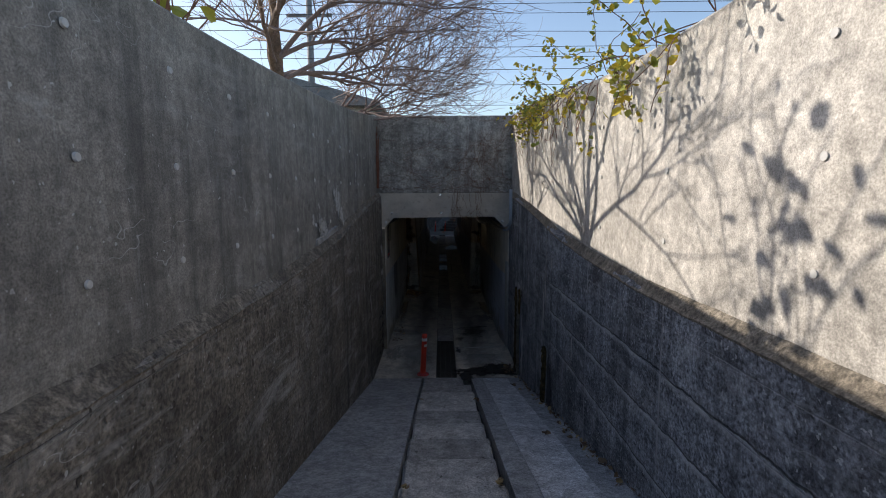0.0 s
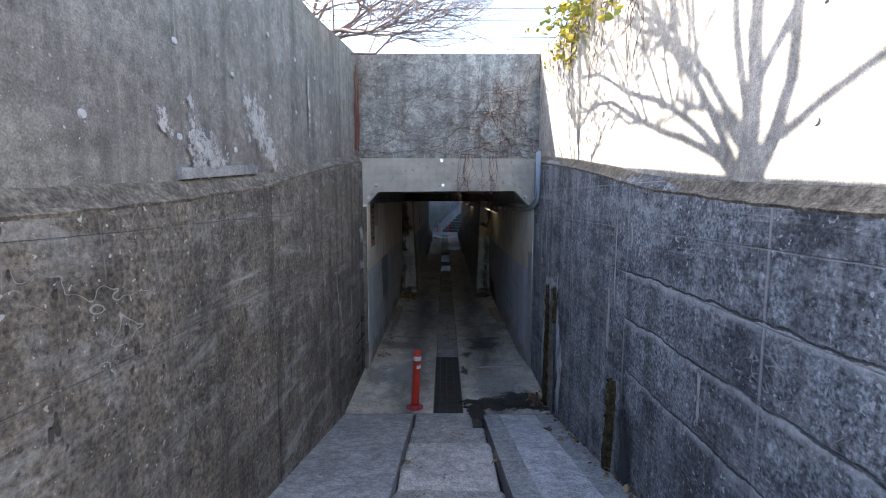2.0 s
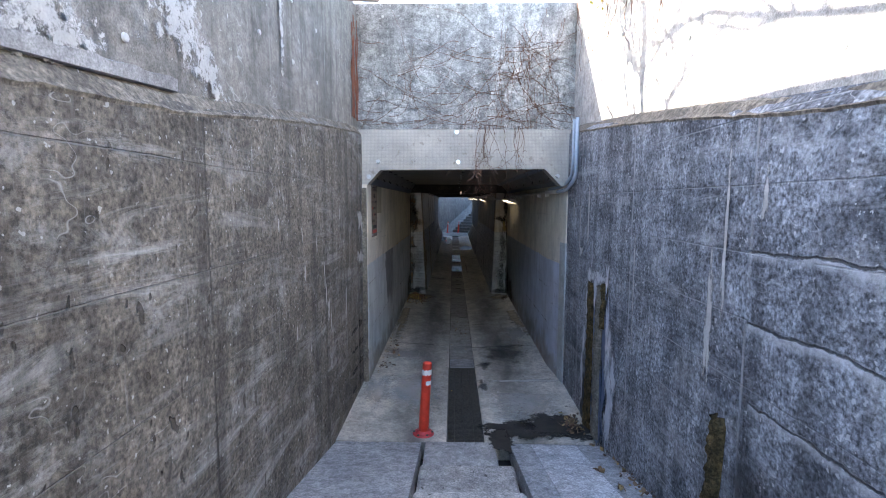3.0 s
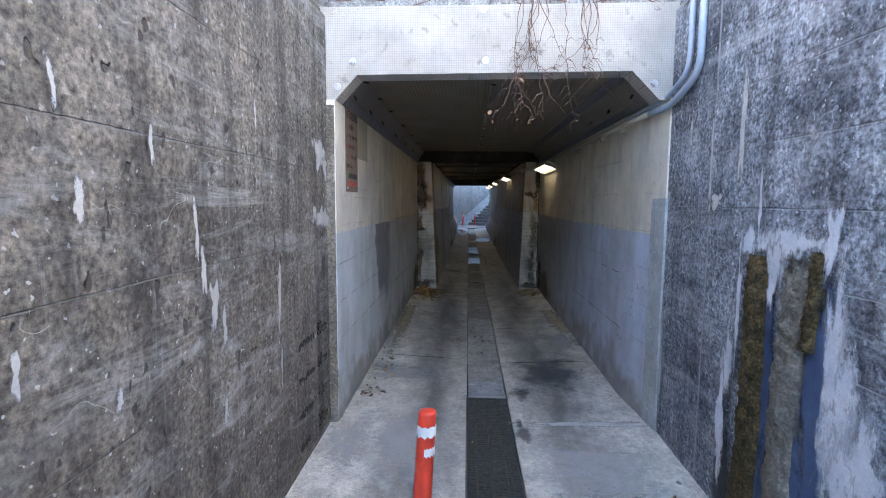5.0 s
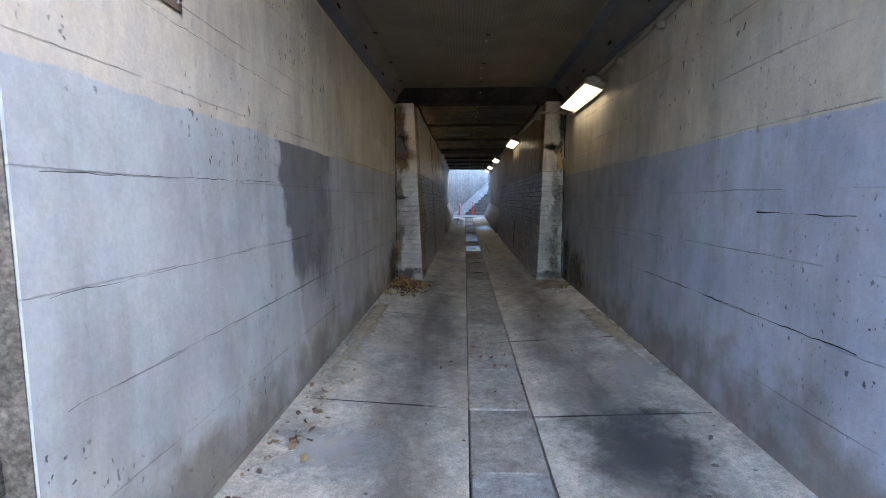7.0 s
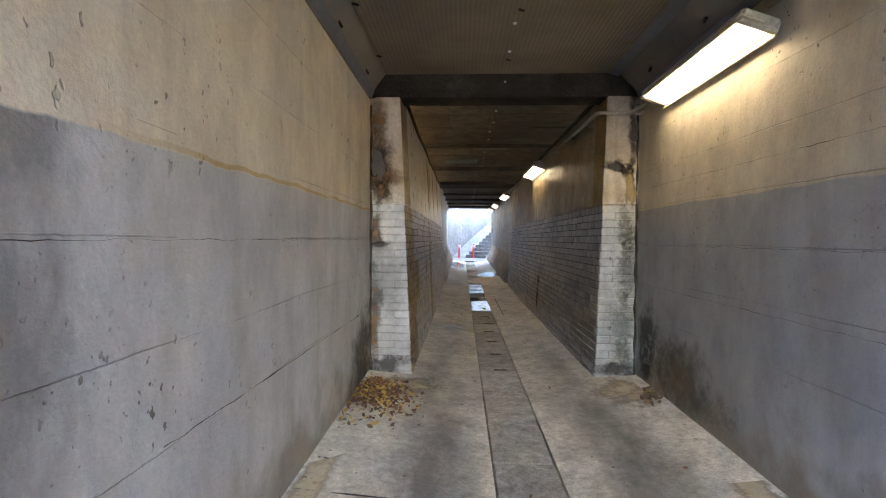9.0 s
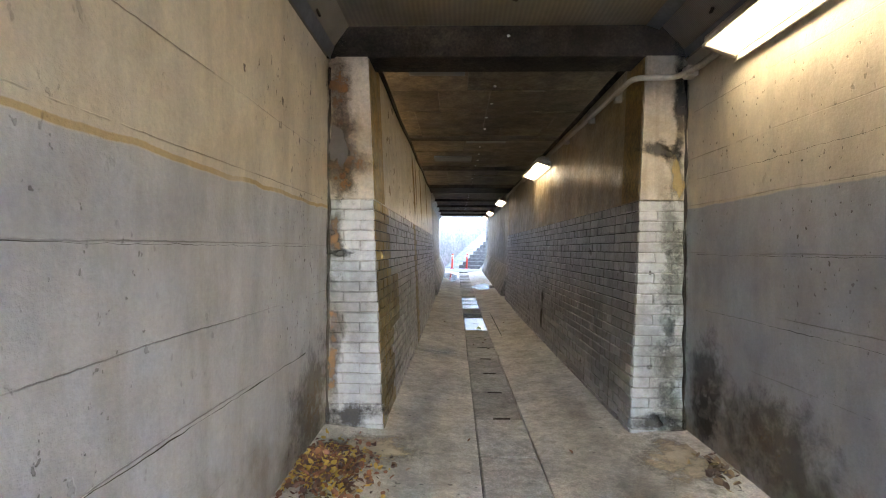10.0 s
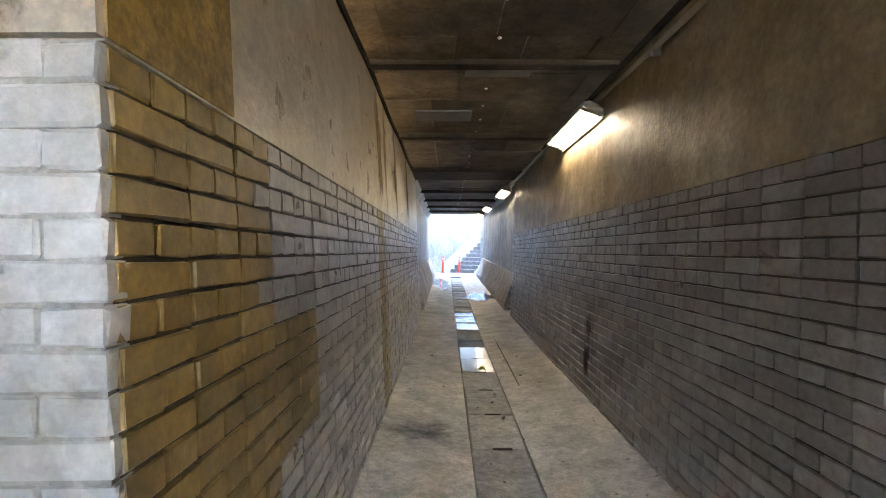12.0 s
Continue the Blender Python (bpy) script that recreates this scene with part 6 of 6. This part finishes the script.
for cx, n, z1 in ((0.33, 11, 1.0), (0.74, 6, 0.72)):
    for _ in range(n):
        x = cx + rnd.gauss(0, 0.09)
        bm = bmesh.new()
        pts = strand(bm, x, 3.06, (rnd.uniform(-0.3, 0.3), 0, -1), int(rnd.uniform(9, 16) * z1), 0.06, 0.0032, (0, 0, -0.3), -0.05, 0.36)
        for q in pts[5:]:
            if rnd.random() < 0.75:
                d = Vector((rnd.choice((-1, 1)) * rnd.uniform(0.4, 1), rnd.uniform(-0.5, 0.3), rnd.uniform(-0.6, 0.3)))
                e = q + d * rnd.uniform(0.04, 0.1)
                add_tube(bm, [q, q.lerp(e, 0.5) + Vector((0, 0, 0.012)), e + Vector((0, 0, -0.02))], [0.0028, 0.002, 0.0012], 3)
        part("hanging_stem", bm, M_VINE, creeper)
        if rnd.random() < 0.5:
            for _ in range(2):
                add_leaf(lv, pts[-1] + Vector((rnd.uniform(-0.03, 0.03), 0, rnd.uniform(-0.05, 0.05))), 0.04, rnd, 1.0)
part("dead_leaves", lv, leaf_material("withered_tan_leaf", (0.42, 0.24, 0.12), (0.25, 0.13, 0.07)), creeper, "withered tan leaves")
red = empty("red_creeper", (XL - 0.04, 8.92, 3.1))
tagged(red, "rust-red creeper stems in the wall corner", "creeper")
M_RED_STEM = plain("rust_red_stem", (0.20, 0.075, 0.045), 0.8)
for _ in range(22):
    bm = bmesh.new()
    y0 = rnd.uniform(-0.22, 0.1)
    pts = [Vector((0.0 + rnd.uniform(0, 0.012), y0 + 0.03 * math.sin(k * 1.3 + y0 * 40), 0.02 + k * 0.11)) for k in range(int(rnd.uniform(5, 12)))]
    add_tube(bm, pts, 0.004, 4)
    part("stem", bm, M_RED_STEM, red)
# thin twigs against the sunlit east wall
twigs = empty("wall_twigs", (1.33, 7.5, 4.3))
tagged(twigs, "thin dry twigs trailing down the sunlit wall", "creeper")
for _ in range(44):
    bm = bmesh.new()
    y = rnd.uniform(-2.2, 1.7)
    p, d = Vector((0.0, y, along(TOP_R, y + 7.5) - 4.3 + 0.02)), Vector((0, rnd.uniform(-0.8, 0.5), -1))
    pts = [p.copy()]
    for k in range(int(rnd.uniform(5, 16))):
        d = (d + Vector((0, rnd.gauss(0, 0.35), rnd.gauss(-0.1, 0.25)))).normalized()
        p = p + d * 0.07
        p.x = rnd.uniform(-0.03, 0.0)
        pts.append(p.copy())
    add_tube(bm, pts, 0.0028, 3)
    part("stem", bm, M_VINE, twigs)

# ---- sky line: wires, pole and building ----
line = empty("overhead_line", (0, 16.5, 3.4))
tagged(line, "overhead railway wires strung between grey poles", "overhead line")
for k, (y, z, tilt) in enumerate(((15.0, 8.6, 0.2), (15.5, 8.0, -0.15), (16.0, 7.65, 0.2), (16.0, 7.35, 0.1), (17.0, 7.2, 0.25), (17.0, 6.7, 0.1), (18.0, 6.2, 0.05), (18.0, 9.4, 0.1))):
    part("wire", tube([(x, y - 16.5, z - 3.4 + tilt * (x / 30) + 0.00015 * x * x) for x in range(-30, 31, 5)], 0.009, 5), M_WIRE, line)
for x in (-30, 30):
    part("pole", tube([(x, 0, 0), (x, 0, 7.6)], [0.17, 0.12], 12), M_ROOF, line)
    for z in (2.8, 3.3, 3.8, 4.25, 4.6, 5.2, 6.0):
        part("cross_arm", box((x - 0.06, -1.7, z - 0.05), (x + 0.06, 1.7, z + 0.05), 0.01), M_ROOF, line)
pole = empty("utility_pole", (-5.2, 20.0, 3.4))
tagged(pole, "slim grey concrete pole behind the bank", "pole")
part("shaft", tube([(0, 0, 0), (0, 0, 8.5)], [0.16, 0.11], 12), M_ROOF, pole)
part("cross_arm", box((-0.9, -0.05, 6.6), (0.9, 0.05, 6.72), 0.01), M_ROOF, pole)
house = empty("house", (-6.4, 22, 3.4))
tagged(house, "low house with a grey metal roof behind the bank", "house")
part("wall", box((-4, -2, 0), (3.6, 4, 3.1), 0.01), plain("pale_house_wall", (0.45, 0.45, 0.44), 0.8), house)
part("roof", loft([[(-4.4, y, 3.1), (4.0, y, 3.1), (4.0, y, 3.25), (-0.2, y, 4.4), (-4.4, y, 3.25)] for y in (-2.5, 4.4)]), M_ROOF, house)
for x in (-2.5, 0.2, 2.2):
    w = part("window", box((x - 0.5, -2.03, 1.2), (x + 0.5, -1.99, 2.3), 0.01), plain("window_frame_grey", (0.3, 0.3, 0.3), 0.5), house)
    part("pane", box((x - 0.44, -2.045, 1.26), (x + 0.44, -2.032, 2.24)), plain("dark_window_glass", (0.03, 0.04, 0.05), 0.08), w)

# ---- brickwork ----
COURSE, LONG, SHORT, JOINT = 0.065, 0.212, 0.106, 0.008


def brick_mesh(length, seed):
    rnd = random.Random(seed)
    bm = bmesh.new()
    add_box(bm, (-0.02, JOINT * 0.42, JOINT / 2), (0.012, length - JOINT * 0.42, COURSE - JOINT / 2), 0.0035)
    for v in bm.verts:
        v.co += Vector((rnd.uniform(-0.0025, 0.0025), rnd.uniform(-0.003, 0.003), rnd.uniform(-0.003, 0.003)))
    bmesh.ops.recalc_face_normals(bm, faces=bm.faces)
    return bm


def shared(name, length, seed, material):
    me = bpy.data.meshes.new(name)
    bm = brick_mesh(length, seed)
    bm.to_mesh(me)
    bm.free()
    me.materials.append(material)
    return me


def raw_copy(me):
    co = np.empty(len(me.vertices) * 3)
    me.vertices.foreach_get("co", co)
    return co.reshape(-1, 3), [tuple(p.vertices) for p in me.polygons]


M_JOINT = worn("painted_pier_joint", (0.36, 0.34, 0.30), (0.2, 0.18, 0.155), (0.1, 0.08, 0.05), streak=0.3, rough=0.7, grit=0.15)
rnd = random.Random(314)
for side, name in ((-1, "west"), (1, "east")):
    wall = bpy.data.objects["wall_brick_" + name]
    kinds = {}
    for mt, tag in ((M_BRICK, "grey"), (M_BRICK_OCHRE, "ochre")):
        for ln in (LONG, SHORT):
            kinds[tag, ln] = [shared("brick", ln, s, mt) for s in range(4)]
    rest = {"grey": ([], []), "ochre": ([], [])}
    made = 0
    for c in range(24):
        z = -0.046 + c * COURSE
        ln = LONG if c % 2 == 0 else SHORT
        y = Y_PIER + 0.004 + (0.0 if c % 2 == 0 else SHORT / 2)
        if c % 2:
            y -= SHORT / 2
        first_y = y
        while y < Y_GAP - 0.05:
            tag = "grey"
            if side < 0 and (y < Y_PIER + 0.52 + 0.08 * math.sin(c * 1.7) or (y < Y_PIER + 1.0 and 10 <= c <= 15 + (c % 2)) or (abs(y - 17.45) < 0.16)):
                tag = "ochre"
            me = rnd.choice(kinds[tag, ln])
            x = batter(side, z + COURSE / 2)
            dx = rnd.uniform(-0.003, 0.004)
            if side < 0:
                m = Matrix.Translation((x - 0.012 + dx, y, z)) @ Matrix.Rotation(radians(-2.86), 4, 'Y')
            else:
                m = Matrix.Translation((x + 0.012 - dx, y + ln, z)) @ Matrix.Rotation(radians(2.15), 4, 'Y') @ Matrix.Rotation(math.pi, 4, 'Z')
            if y < Y_PIER + 2.35 and made < 300:
                o = new("brick", me)
                o.parent, o.matrix_basis = wall, m
                made += 1
            else:
                vs, fs = rest[tag]
                base = len(vs)
                co, polys = raw_copy(me)
                vs.extend(tuple(m @ Vector(v)) for v in co)
                fs.extend(tuple(i + base for i in p) for p in polys)
            y += ln
    for tag, mt in (("grey", M_BRICK), ("ochre", M_BRICK_OCHRE)):
        vs, fs = rest[tag]
        if vs:
            me = bpy.data.meshes.new("brickwork")
            me.from_pydata(vs, [], fs)
            me.materials.append(mt)
            o = new("brickwork", me)
            o.parent = wall
            tagged(o, kind="stuff")
    # white painted face of the pier
    tagged(mesh_object("pier_joints_" + name, loft([[(batter(side, z) + side * 0.012, y, z), (TL + 0.003 if side < 0 else TR - 0.003, y, z)] + [(TL + 0.003 if side < 0 else TR - 0.003, y, 1.51), (batter(side, 1.51) + side * 0.012, y, 1.51)] for z in (0.0,) for y in (Y_PIER - 0.0075, Y_PIER + 0.011)]), M_JOINT), "painted joints of the white brick pier", "pier", kind="structure")
    back = TL + 0.002 if side < 0 else TR - 0.002
    for c in range(24):
        z = -0.046 + c * COURSE
        x0, x1 = sorted((batter(side, z + 0.04) + side * 0.004, back))
        cuts = [x0]
        step = LONG if c % 2 else SHORT
        x = x0 + step if side < 0 else x0 + step
        while x < x1 - 0.05:
            cuts.append(x)
            x += LONG if c % 2 == 0 else SHORT * 1.5
        cuts.append(x1)
        for a, b in zip(cuts, cuts[1:]):
            bm = bmesh.new()
            add_box(bm, (a + 0.0008, Y_PIER - 0.012 + rnd.uniform(-0.004, 0.002), z + 0.0022), (b - 0.0008, Y_PIER + 0.04, z + COURSE - 0.0022), 0.005)
            for v in bm.verts:
                v.co += Vector((rnd.uniform(-0.003, 0.003), rnd.uniform(-0.003, 0.003), rnd.uniform(-0.003, 0.003)))
            part("brick", bm, M_BRICK_WHITE, wall)
